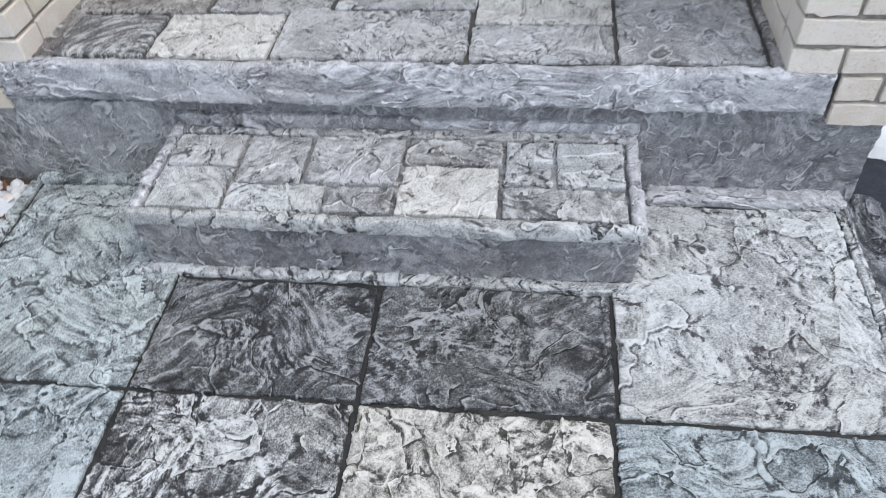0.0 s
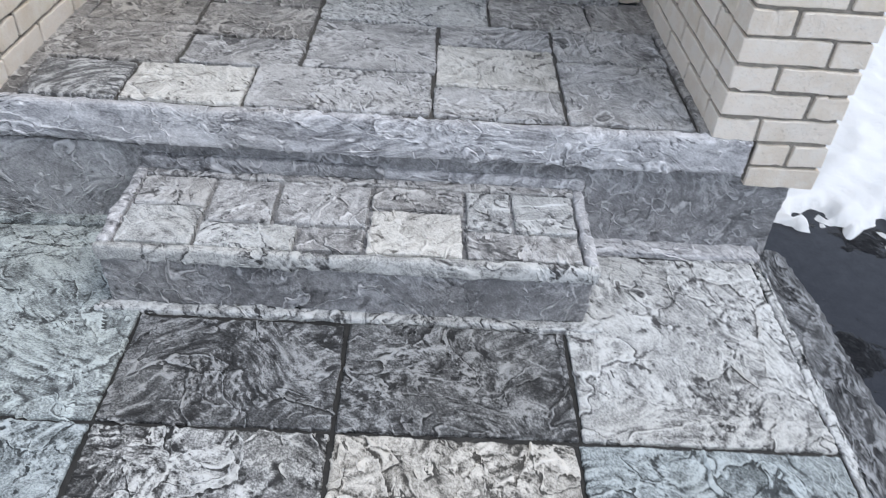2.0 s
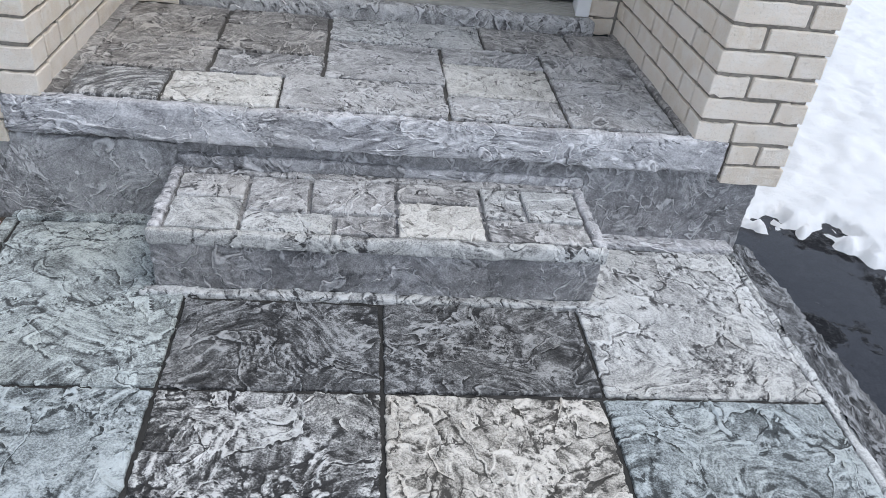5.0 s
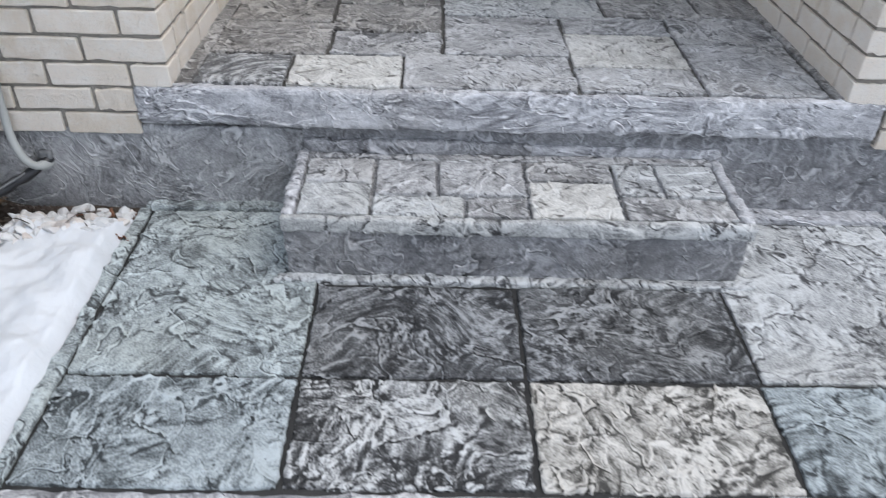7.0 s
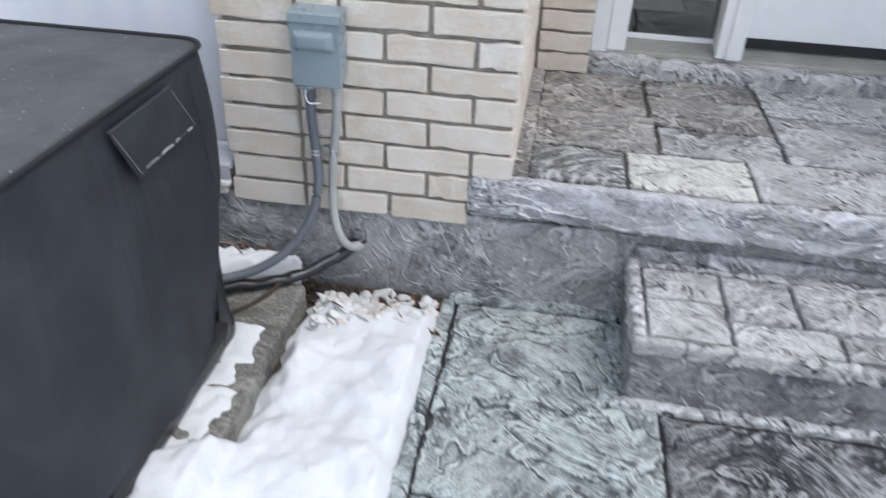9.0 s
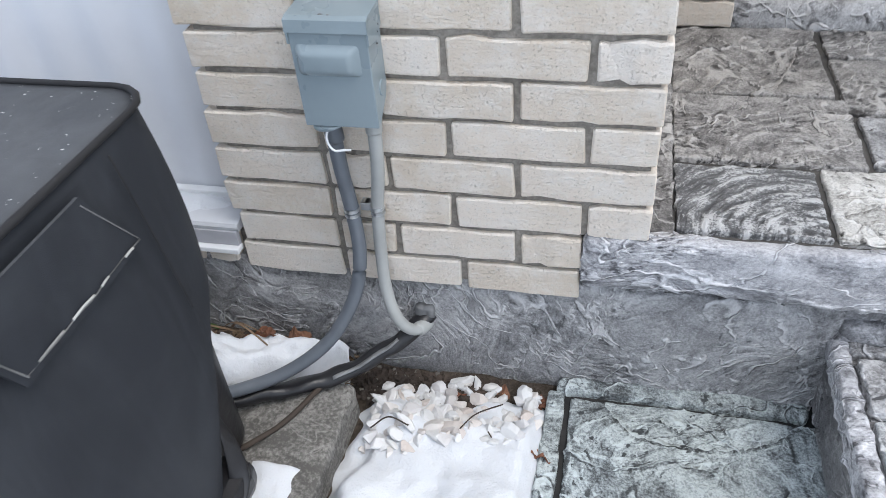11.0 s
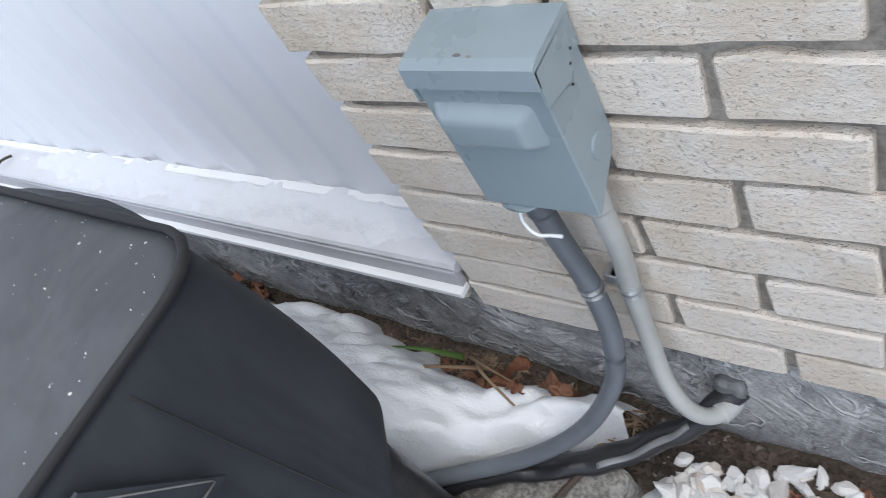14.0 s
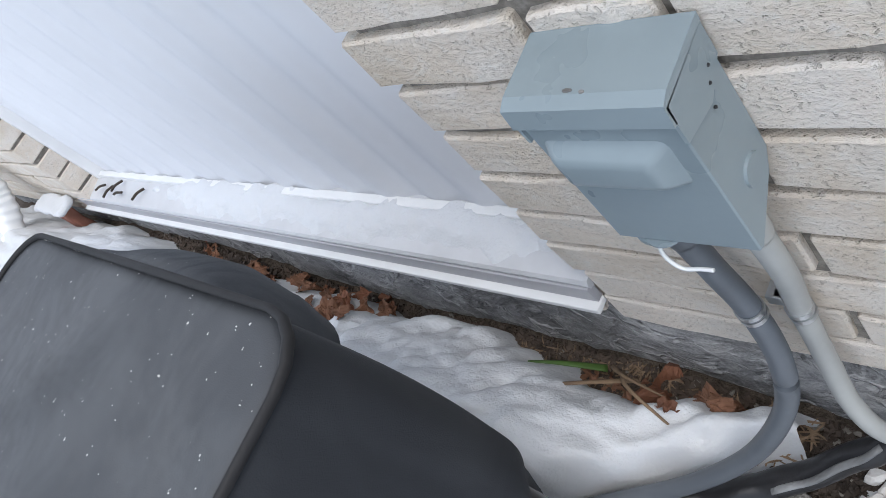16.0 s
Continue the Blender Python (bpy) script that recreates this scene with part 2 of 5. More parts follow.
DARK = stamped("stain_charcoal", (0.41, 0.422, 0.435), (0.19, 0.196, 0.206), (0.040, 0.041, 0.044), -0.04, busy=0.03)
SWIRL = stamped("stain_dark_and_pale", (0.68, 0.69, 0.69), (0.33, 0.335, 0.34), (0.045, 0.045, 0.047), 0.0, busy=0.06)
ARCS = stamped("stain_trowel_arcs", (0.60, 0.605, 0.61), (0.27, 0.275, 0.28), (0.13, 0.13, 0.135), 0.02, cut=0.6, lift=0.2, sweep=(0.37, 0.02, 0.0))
MIDGREY = stamped("stain_mid_grey", (0.68, 0.68, 0.69), (0.46, 0.455, 0.46), (0.12, 0.12, 0.125), 0.06, fleck=0.7, cut=0.68, stain_shade=0.9)
TAUPE = stamped("stain_taupe", (0.58, 0.56, 0.54), (0.36, 0.345, 0.335), (0.09, 0.085, 0.082), 0.02, fleck=0.7, cut=0.6, stain_shade=0.9)
EDGE = stamped("stain_edge_grey", (0.76, 0.76, 0.79), (0.52, 0.52, 0.55), (0.14, 0.14, 0.15), 0.05, 1.2, fleck=0.5, cut=0.6, stretch=(0.75, 1, 1.2), stain_shade=0.6, lift=1.1)
RISER = stamped("stain_riser_grey", (0.55, 0.55, 0.57), (0.34, 0.34, 0.355), (0.13, 0.13, 0.138), 0.03, 1.1, 0.5, 0.018, fleck=0.5, cut=0.42, stain_shade=0.6, lift=1.1)
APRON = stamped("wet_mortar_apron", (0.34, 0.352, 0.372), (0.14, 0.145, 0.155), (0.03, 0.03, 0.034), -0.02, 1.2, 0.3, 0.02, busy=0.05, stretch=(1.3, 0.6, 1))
JOINT = plain_concrete("dark_joint", (0.032, 0.031, 0.03), (0.010, 0.010, 0.010))
JOINT_PORCH = plain_concrete("grey_brown_joint", (0.10, 0.094, 0.086), (0.045, 0.042, 0.039))
PARGE = stamped("grey_parging", (0.61, 0.61, 0.62), (0.42, 0.42, 0.43), (0.12, 0.12, 0.125), 0.02, 1.2, 0.6, 0.018, fleck=0.5, cut=0.42, stain_shade=0.6, lift=1.1)
PAD = plain_concrete("exposed_aggregate", (0.30, 0.29, 0.27), (0.10, 0.096, 0.088), 1.5, 0.85, 0.55)


def brick_material():
    n = Nodes("cream_brick")
    p = n.place()
    r = n.nt.nodes.new("ShaderNodeObjectInfo").outputs["Random"]
    tone = n.mix(n.range(r, 0, 1), (0.77, 0.675, 0.565), (0.88, 0.795, 0.70))
    blotch = n.noise(p, 16, 4, 0.65)
    col = n.mix(n.range(blotch, 0.38, 0.68, 0, 0.75), tone, (0.89, 0.835, 0.765))
    col = n.mix(n.range(n.noise(p, 5, 2), 0.58, 0.76, 0, 0.4), col, (0.66, 0.55, 0.41))
    grain = n.noise(n.vmath("MULTIPLY", p, (0.55, 0.55, 1.0)), 420, 4, 0.75)
    coarse = n.noise(n.vmath("MULTIPLY", p, (0.7, 0.7, 1.0)), 120, 5, 0.8, 0.3)
    pit = n.range(n.noise(p, 240, 2, 0.5), 0.31, 0.37, 1.0, 0.0)
    col = n.mix(n.range(grain, 0.36, 0.48, 0.24, 0.0), col, (0.52, 0.455, 0.38))
    col = n.mix(n.range(coarse, 0.50, 0.66, 0.0, 0.40), col, (0.82, 0.80, 0.755))
    col = n.mix(n.math("MULTIPLY", pit, 0.25), col, (0.34, 0.29, 0.23))
    drag = n.noise(n.vmath("MULTIPLY", p, (10, 10, 55)), 1.0, 3, 0.6, 1.0)
    h = n.math("ADD", n.math("MULTIPLY", grain, 0.35), n.math("ADD", n.math("MULTIPLY", drag, 0.35), n.math("MULTIPLY", coarse, 0.55)))
    h = n.math("SUBTRACT", h, n.math("MULTIPLY", pit, 0.3))
    return n.done(col, 0.9, n.bump(h, 1.0, 0.008), spec=0.25)


def mortar_material():
    n = Nodes("grey_mortar")
    p = n.place(False)
    g = n.noise(p, 90, 4, 0.7)
    col = n.mix(n.range(n.math("ADD", n.math("MULTIPLY", g, 0.6), n.math("MULTIPLY", n.noise(p, 7, 3), 0.4)), 0.35, 0.68), (0.19, 0.172, 0.15), (0.38, 0.35, 0.31))
    return n.done(col, 0.95, n.bump(g, 0.7, 0.006), spec=0.2)


def snow_material():
    n = Nodes("snow")
    p = n.place(False)
    a, b = n.noise(p, 28, 4, 0.6), n.noise(p, 260, 3, 0.6)
    col = n.mix(n.range(n.noise(p, 60, 3, 0.6), 0.60, 0.78, 0, 0.35), (0.66, 0.68, 0.71), (0.59, 0.61, 0.64))
    n.bsdf.inputs["Subsurface Weight"].default_value = 0.1
    n.bsdf.inputs["Subsurface Radius"].default_value = (0.012, 0.014, 0.016)
    return n.done(col, 0.7, n.bump(n.math("ADD", n.math("ADD", n.math("MULTIPLY", a, 0.6), n.math("MULTIPLY", n.noise(p, 70, 3, 0.6), 0.5)), n.math("MULTIPLY", b, 0.3)), 0.5, 0.010))


def soil_material():
    n = Nodes("dark_soil")
    p = n.place(False)
    g, b = n.noise(p, 110, 5, 0.7), n.noise(p, 12, 3)
    col = n.ramp(n.math("ADD", n.math("MULTIPLY", g, 0.7), n.math("MULTIPLY", b, 0.3)), (0.33, (0.022, 0.018, 0.014)), (0.50, (0.085, 0.067, 0.052)), (0.70, (0.17, 0.14, 0.115)))
    return n.done(col, 0.9, n.bump(g, 1.0, 0.012), spec=0.25)


def asphalt_material():
    n = Nodes("wet_asphalt")
    p = n.place(False)
    g = n.noise(p, 190, 4, 0.75)
    lumps = n.noise(p, 26, 5, 0.68)
    wet = n.range(n.math("MULTIPLY_ADD", lumps, 0.25, n.math("MULTIPLY", n.noise(p, 2.3, 4, 0.55), 0.75)), 0.480, 0.520)
    col = n.mix(n.range(n.math("MULTIPLY_ADD", g, 0.6, n.math("MULTIPLY", lumps, 0.4)), 0.4, 0.66), (0.007, 0.008, 0.011), (0.042, 0.044, 0.052))
    col = n.mix(n.math("MULTIPLY", n.range(n.noise(p, 75, 3, 0.7), 0.66, 0.70), n.math("SUBTRACT", 1.0, wet)), col, (0.45, 0.47, 0.50))
    col = n.mix(n.math("MULTIPLY", wet, 0.6), col, (0.018, 0.021, 0.030))
    dry = n.math("SUBTRACT", 1.0, n.math("MULTIPLY", wet, 0.97))
    return n.done(col, n.range(wet, 0, 1, 0.85, 0.10), n.bump(n.math("MULTIPLY", n.math("ADD", g, n.math("MULTIPLY", lumps, 2.0)), dry), 1.0, 0.014), spec=0.2)


def simple(name, color, rough=0.5, metal=0.0, grain=0.0, gscale=80.0, var=0.12):
    n = Nodes(name)
    p = n.place()
    a = n.noise(p, 9, 4, 0.6)
    col = n.mix(n.range(a, 0.3, 0.7), tuple(v * (1 - var) for v in color), tuple(min(0.95, v * (1 + var)) for v in color))
    g = n.noise(p, gscale, 3, 0.6)
    return n.done(col, n.range(a, 0.3, 0.7, max(0.05, rough - 0.06), rough + 0.06), n.bump(g, 0.5, grain) if grain else None, metal)


def fabric_material():
    n = Nodes("black_cover_cloth")
    p = n.place(False)
    weave = n.noise(p, 700, 2, 0.6)
    mottling = n.noise(p, 5, 4, 0.6, 0.6)
    fold = n.noise(n.vmath("MULTIPLY", p, (7, 7, 2.2)), 1.0, 3, 0.5, 0.5)
    speck = n.range(n.noise(p, 150, 2, 0.5), 0.725, 0.74)
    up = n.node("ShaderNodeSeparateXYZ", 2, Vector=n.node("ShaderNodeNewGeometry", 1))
    col = n.mix(n.range(mottling, 0.4, 0.7), (0.021, 0.024, 0.030), (0.034, 0.038, 0.045))
    # upward faces get a paler grey
    col = n.mix(n.math("MULTIPLY", n.range(mottling, 0.38, 0.66, 0.42, 0.66), n.range(up, 0.6, 0.95)), col, (0.122, 0.128, 0.138))
    col = n.mix(n.math("MULTIPLY", speck, n.range(up, 0.5, 0.9)), col, (0.6, 0.6, 0.58))
    nor = n.bump(fold, 0.35, 0.05)
    return n.done(col, 0.66, n.bump(weave, 0.25, 0.002, nor), spec=0.35)


BRICK, MORTAR, SNOW, SOIL, ASPHALT = brick_material(), mortar_material(), snow_material(), soil_material(), asphalt_material()
CLOTH = fabric_material()
CLOTH_TRIM = simple("black_piping", (0.014, 0.014, 0.016), 0.75)
BLACK = simple("black_plastic", (0.014, 0.014, 0.016), 0.35, 0.0, 0.002, 60)
BOX_GREY = simple("blue_grey_enamel", (0.235, 0.287, 0.312), 0.30, 0.0, 0.0008, 30, 0.05)
SCUFF = simple("brown_scuff", (0.17, 0.165, 0.16), 0.8, 0.0, 0.002, 90, 0.4)
GALV = simple("galvanised_steel", (0.62, 0.64, 0.66), 0.32, 1.0)
TAPE = simple("dull_silver_tape", (0.20, 0.205, 0.21), 0.6, 0.2, 0.006, 70, 0.5)
CONDUIT_DARK = simple("slate_grey_pvc", (0.115, 0.13, 0.15), 0.42, 0.0, 0.001, 40)
CONDUIT_PALE = simple("pale_grey_pvc", (0.36, 0.37, 0.36), 0.42, 0.0, 0.001, 40)
WHITE_PVC = simple("white_pvc", (0.80, 0.81, 0.82), 0.35, 0.0, 0.0008, 25, 0.03)
WHITE_PANEL = simple("white_panel", (0.77, 0.785, 0.82), 0.75, 0.0, 0.0, 14, 0.015)
WHITE_PANEL.node_tree.nodes["Principled BSDF"].inputs["Specular IOR Level"].default_value = 0.08
# shade on the sill's front face, put into a grey of its own
SILL_GREY = simple("shaded_sill_face", (0.42, 0.42, 0.45), 0.4, 0.0, 0.001, 30, 0.08)
THRESHOLD = simple("grey_ribbed_vinyl", (0.36, 0.35, 0.32), 0.5, 0.0, 0.001, 60)
n_ = Nodes("white_landscape_stone")
pick = n_.math("FRACT", n_.math("ADD", n_.nt.nodes.new("ShaderNodeObjectInfo").outputs["Random"], n_.nt.nodes.new("ShaderNodeNewGeometry").outputs["Random Per Island"]))
hue = n_.ramp(pick, (0.0, (0.64, 0.645, 0.65)), (0.45, (0.61, 0.605, 0.595)), (0.66, (0.62, 0.585, 0.555)), (0.84, (0.56, 0.50, 0.46)), (0.90, (0.48, 0.46, 0.45)), (1.0, (0.66, 0.66, 0.67)))
vein = n_.noise(n_.place(), 60, 4, 0.65)
STONE = n_.done(n_.mix(n_.range(vein, 0.54, 0.74, 0.0, 0.4), hue, (0.46, 0.42, 0.39)), 0.5, n_.bump(vein, 0.6, 0.006))
LEAF = simple("dead_leaf", (0.19, 0.08, 0.045), 0.75, 0.0, 0.004, 60, 0.35)
MULCH = simple("dark_shredded_bark", (0.055, 0.040, 0.031), 0.85, 0.0, 0.004, 90, 0.6)
LEAF_TAN = simple("dry_tan_leaf", (0.185, 0.125, 0.078), 0.75, 0.0, 0.004, 60, 0.3)
GREEN = simple("green_blade", (0.06, 0.12, 0.025), 0.5)
TWIG = simple("dark_twig", (0.045, 0.033, 0.025), 0.8)
TERRACOTTA = simple("red_clay", (0.32, 0.14, 0.10), 0.8, 0.0, 0.004, 60, 0.2)
ROOM = simple("dim_room", (0.10, 0.13, 0.13), 0.8)
n_ = Nodes("window_glass")
n_.bsdf.inputs["Transmission Weight"].default_value = 1.0
n_.bsdf.inputs["IOR"].default_value = 1.9
GLASS = n_.done((0.86, 0.95, 0.94), 0.02)

# ---- mesh helpers ----


def mesh_object(name, verts, faces, material, parent=None, label="", smooth=True):
    me = bpy.data.meshes.new(name)
    me.from_pydata([tuple(v) for v in verts], [], [tuple(f) for f in faces])
    me.materials.append(material)
    me.polygons.foreach_set("use_smooth", [smooth] * len(me.polygons))
    me.update()
    ob = new(name, me)
    if parent:
        ob.parent = parent
    if label:
        tagged(ob, label)
    return ob


def part(name, bm, material, parent=None, label="", smooth=False):
    me = bpy.data.meshes.new(name)
    bm.to_mesh(me)
    bm.free()
    me.materials.append(material)
    me.polygons.foreach_set("use_smooth", [smooth] * len(me.polygons))
    ob = new(name, me)
    if parent:
        ob.parent = parent
    if label:
        tagged(ob, label)
    return ob


def thing(name, label, category, at=(0, 0, 0), group="", kind=""):
    ob = new(name)
    ob.location = at
    ob.empty_display_size = 0.05
    return tagged(ob, label, category, group, kind)


def rough_box(name, lo, hi, material, parent=None, label="", r=0.006, cell=0.02, amp=0.0015, freq=14.0, seed=0.0, underside=True):
    """A box with rounded, hand-worked edges: faces cut into cells and pushed about by noise."""
    lo, hi = np.array(lo, float), np.array(hi, float)
    size = hi - lo
    r = min(r, 0.49 * size.min())
    n = [max(2, int(math.ceil(s / (cell if k < 2 or underside else 3 * cell))) + 2) for k, s in enumerate(size)]

    def axis(k):
        inner = np.linspace(lo[k] + r, hi[k] - r, n[k] - 1)
        return np.concatenate(([lo[k], lo[k] + 0.4 * r], inner, [hi[k] - 0.4 * r, hi[k]]))
    ax = [axis(k) for k in range(3)]
    index, verts, faces = {}, [], []

    def vert(p):
        key = tuple(round(c, 5) for c in p)
        if key not in index:
            v = np.array(p)
            q = np.clip(v, lo + r, hi - r)
            d = v - q
            length = np.linalg.norm(d)
            if length > 1e-9:
                v = q + d / length * r
            s = Vector(v) * freq + Vector((seed * 3.1, seed * 7.7, seed))
            w = noise.noise_vector(s) * amp + noise.noise_vector(s * 3.3) * (amp * 0.4)
            v = v + np.array(w)
            index[key] = len(verts)
            verts.append(v)
        return index[key]
    for k in range(3):
        i, j = (k + 1) % 3, (k + 2) % 3
        for side, val in ((0, lo[k]), (1, hi[k])):
            if k == 2 and side == 0 and not underside:
                continue
            for a in range(len(ax[i]) - 1):
                for b in range(len(ax[j]) - 1):
                    quad = []
                    for u, w in ((a, b), (a + 1, b), (a + 1, b + 1), (a, b + 1)):
                        p = [0, 0, 0]
                        p[k], p[i], p[j] = val, ax[i][u], ax[j][w]
                        quad.append(vert(p))
                    faces.append(quad if side else quad[::-1])
    return mesh_object(name, verts, faces, material, parent, label)


def box_bm(lo, hi, bevel=0.002, bm=None):
    own = bm or bmesh.new()
    res = bmesh.ops.create_cube(own, size=1.0)
    c = [(a + b) / 2 for a, b in zip(lo, hi)]
    s = [b - a for a, b in zip(lo, hi)]
    bmesh.ops.transform(own, matrix=Matrix.LocRotScale(c, None, s), verts=res["verts"])
    if bevel:
        edges = list({e for v in res["verts"] for e in v.link_edges})
        bmesh.ops.bevel(own, geom=edges, offset=bevel, segments=2, profile=0.6, affect="EDGES")
    return own


def smooth_path(points, steps=8):
    pts = [Vector(p) for p in points]
    pts = [2 * pts[0] - pts[1]] + pts + [2 * pts[-1] - pts[-2]]
    out = []
    for i in range(1, len(pts) - 2):
        a, b, c, d = pts[i - 1:i + 3]
        for k in range(steps):
            t = k / steps
            out.append(0.5 * (2 * b + (c - a) * t + (2 * a - 5 * b + 4 * c - d) * t * t + (3 * b - a - 3 * c + d) * t ** 3))
    return out + [pts[-2]]


def tube(name, points, radius, material, parent=None, label="", sides=14, steps=8, wobble=0.0, flat=1.0):
    """A round or flattened tube along a smooth path, closed at its ends."""
    pts = smooth_path(points, steps)
    verts, faces = [], []
    up = Vector((0.13, 0.21, 1)).normalized()
    for i, p in enumerate(pts):
        d = (pts[min(i + 1, len(pts) - 1)] - pts[max(i - 1, 0)]).normalized()
        s = d.cross(up).normalized()
        u = s.cross(d)
        rad = radius(i / (len(pts) - 1)) if callable(radius) else radius
        for k in range(sides):
            a = 2 * math.pi * k / sides
            q = p + s * math.cos(a) * rad + u * math.sin(a) * rad * flat
            if wobble:
                q = q + noise.noise_vector(q * 25) * wobble
            verts.append(q)
    for i in range(len(pts) - 1):
        for k in range(sides):
            a, b = i * sides + k, i * sides + (k + 1) % sides
            faces.append((a, b, b + sides, a + sides))
    faces.append(tuple(range(sides))[::-1])
    faces.append(tuple(range((len(pts) - 1) * sides, len(pts) * sides)))
    return mesh_object(name, verts, faces, material, parent, label)


def height_sheet(name, xs, ys, fn, material, keep=None, parent=None):
    verts = [(x, y, fn(x, y)) for y in ys for x in xs]
    nx = len(xs)
    faces = []
    for j in range(len(ys) - 1):
        for i in range(nx - 1):
            if keep is None or keep(0.5 * (xs[i] + xs[i + 1]), 0.5 * (ys[j] + ys[j + 1])):
                a = j * nx + i
                faces.append((a, a + 1, a + 1 + nx, a + nx))
    return mesh_object(name, verts, faces, material, parent)


def n3(x, y, f, s=0.0):
    return noise.noise(Vector((x * f + s, y * f - s, 0.37 * s)))


# ---- ground, driveway ----
PATIO = (-0.012, 2.07, -0.985, 0.03)


def far_bank(x):
    """The soil by the wall rises towards the far end of the window."""
    return 0.10 * min(1.0, max(0.0, (-1.25 - x) / 0.6))


def ground_z(x, y):
    inside = -0.02 if x < 2.0 else -0.02 - 0.10 * min(1.0, (x - 2.0) / 0.15)
    if y < -0.9:
        inside = min(inside, -0.02 - 0.06 * min(1.0, (-0.9 - y) / 0.15))
    bank = (0.055 * min(1.0, max(0.0, (-0.36 - x) / 0.2)) + far_bank(x)) * min(1.0, max(0.0, (y + 0.45) / 0.1)) if y < 0.2 else 0.0
    return inside + bank - (0.1 if PATIO[0] + 0.04 < x < 2.0 and PATIO[2] + 0.04 < y else 0.0) + 0.008 * n3(x, y, 9)


def spread(a, b, step, far):
    """Even steps from a to b, then wider and wider ones out to far on both sides."""
    mid = list(np.arange(a, b, step))
    out, d = [], step
    while d < far:
        d *= 1.5
        out.append(d)
    return [a - v for v in out[::-1]] + mid + [b + v for v in out]


ground = height_sheet("ground", spread(-3.0, 3.0, 0.05, 900), spread(-1.6, 0.4, 0.05, 900), ground_z, SOIL)
tagged(ground, "dark bare soil round the house, mostly under snow", "ground", kind="structure")
driveway = height_sheet("driveway", list(np.linspace(2.14, 5.6, 40)), list(np.linspace(-7, 9, 120)), lambda x, y: -0.105 + 0.004 * n3(x, y, 3), ASPHALT)
tagged(driveway, "wet black asphalt strip beside the porch, half under snow", "driveway", kind="structure")

# ---- foundations and parging ----
f1 = rough_box("foundation_left", (-3.6, 0.010, -0.2), (0.445, 0.16, 0.236), PARGE, r=0.008, cell=0.025, amp=0.005, freq=7, underside=False)
tagged(f1, "grey trowelled cement parging on the house foundation", "foundation", kind="structure")
f2 = rough_box("foundation_porch", (0.42, 0.022, -0.2), (2.092, 0.18, 0.30), RISER, r=0.01, cell=0.018, amp=0.005, freq=8)
tagged(f2, "grey textured concrete riser face under the porch slab", "porch riser", kind="structure")
f3 = rough_box("foundation_side", (1.98, 0.16, -0.25), (2.095, 6.0, 0.235), PARGE, r=0.01, cell=0.12, amp=0.005, freq=7)
tagged(f3, "grey parging along the side of the house", "foundation", kind="structure")
rough_box("ledge", (0.44, 0.006, 0.168), (1.05, 0.05, 0.206), RISER, f2, r=0.008, cell=0.02, amp=0.003)
rough_box("ledge", (1.05, 0.010, 0.168), (1.56, 0.05, 0.198), EDGE, f2, r=0.008, cell=0.02, amp=0.003)

# ---- patio ----
patio = rough_box("patio", (0.0, -0.956, -0.15), (2.06, 0.04, -0.009), JOINT, r=0.01, cell=0.08, amp=0.001)
tagged(patio, "stamped concrete patio stained in greys and cream, dark joints", "patio", kind="structure")
G = 0.0056
PATIO_TILES = [
    (0.022, 0.515, -0.645, -0.026, TEAL), (0.022, 0.515, -0.925, -0.645, BLUE), (0.515, 0.993, -0.645, -0.338, DARK), (0.515, 0.993, -0.925, -0.645, SWIRL),
    (0.993, 1.500, -0.645, -0.332, DARK), (0.993, 1.490, -0.925, -0.645, TAN), (1.500, 2.038, -0.645, -0.035, PALE), (1.490, 2.036, -0.925, -0.645, BLUE),
]
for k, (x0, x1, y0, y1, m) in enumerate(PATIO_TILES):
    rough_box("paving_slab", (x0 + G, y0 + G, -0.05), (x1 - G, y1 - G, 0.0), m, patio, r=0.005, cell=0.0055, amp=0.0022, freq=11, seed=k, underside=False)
rough_box("border", (-0.014, -0.925, -0.12), (0.018, -0.02, 0.003), TEAL, patio, r=0.007, cell=0.02, amp=0.003, freq=16)
rough_box("border", (2.038, -0.935, -0.12), (2.064, 0.02, 0.000), PALE, patio, r=0.007, cell=0.02, amp=0.003, freq=16)
rough_box("border", (-0.014, -0.960, -0.12), (2.062, -0.9275, -0.004), EDGE, patio, r=0.009, cell=0.02, amp=0.004, freq=16)
rough_box("border", (0.0, -0.022, -0.05), (0.43, 0.03, 0.008), TEAL, patio, r=0.007, cell=0.02, amp=0.003, freq=16)
rough_box("border", (1.60, -0.03, -0.05), (2.06, 0.04, 0.010), EDGE, patio, r=0.007, cell=0.02, amp=0.003, freq=16)
rough_box("border", (0.41, -0.330, -0.05), (1.59, -0.30, 0.008), PALE, patio, r=0.006, cell=0.015, amp=0.005, freq=22)


def apron_z(x, y):
    w = 0.17 + 0.07 * max(0.0, -y)
    f = (x - 2.06) / w
    return -0.002 - 0.03 * f - 0.075 * max(0.0, f) ** 3 - 0.008 * math.sin(f * 9) * max(0.0, 1 - f) + 0.009 * n3(x, y, 14) + 0.006 * n3(x, y, 33)


apron = height_sheet("apron", list(np.linspace(2.055, 2.34, 34)), list(np.linspace(-1.02, 0.04, 90)), apron_z, APRON, parent=patio)

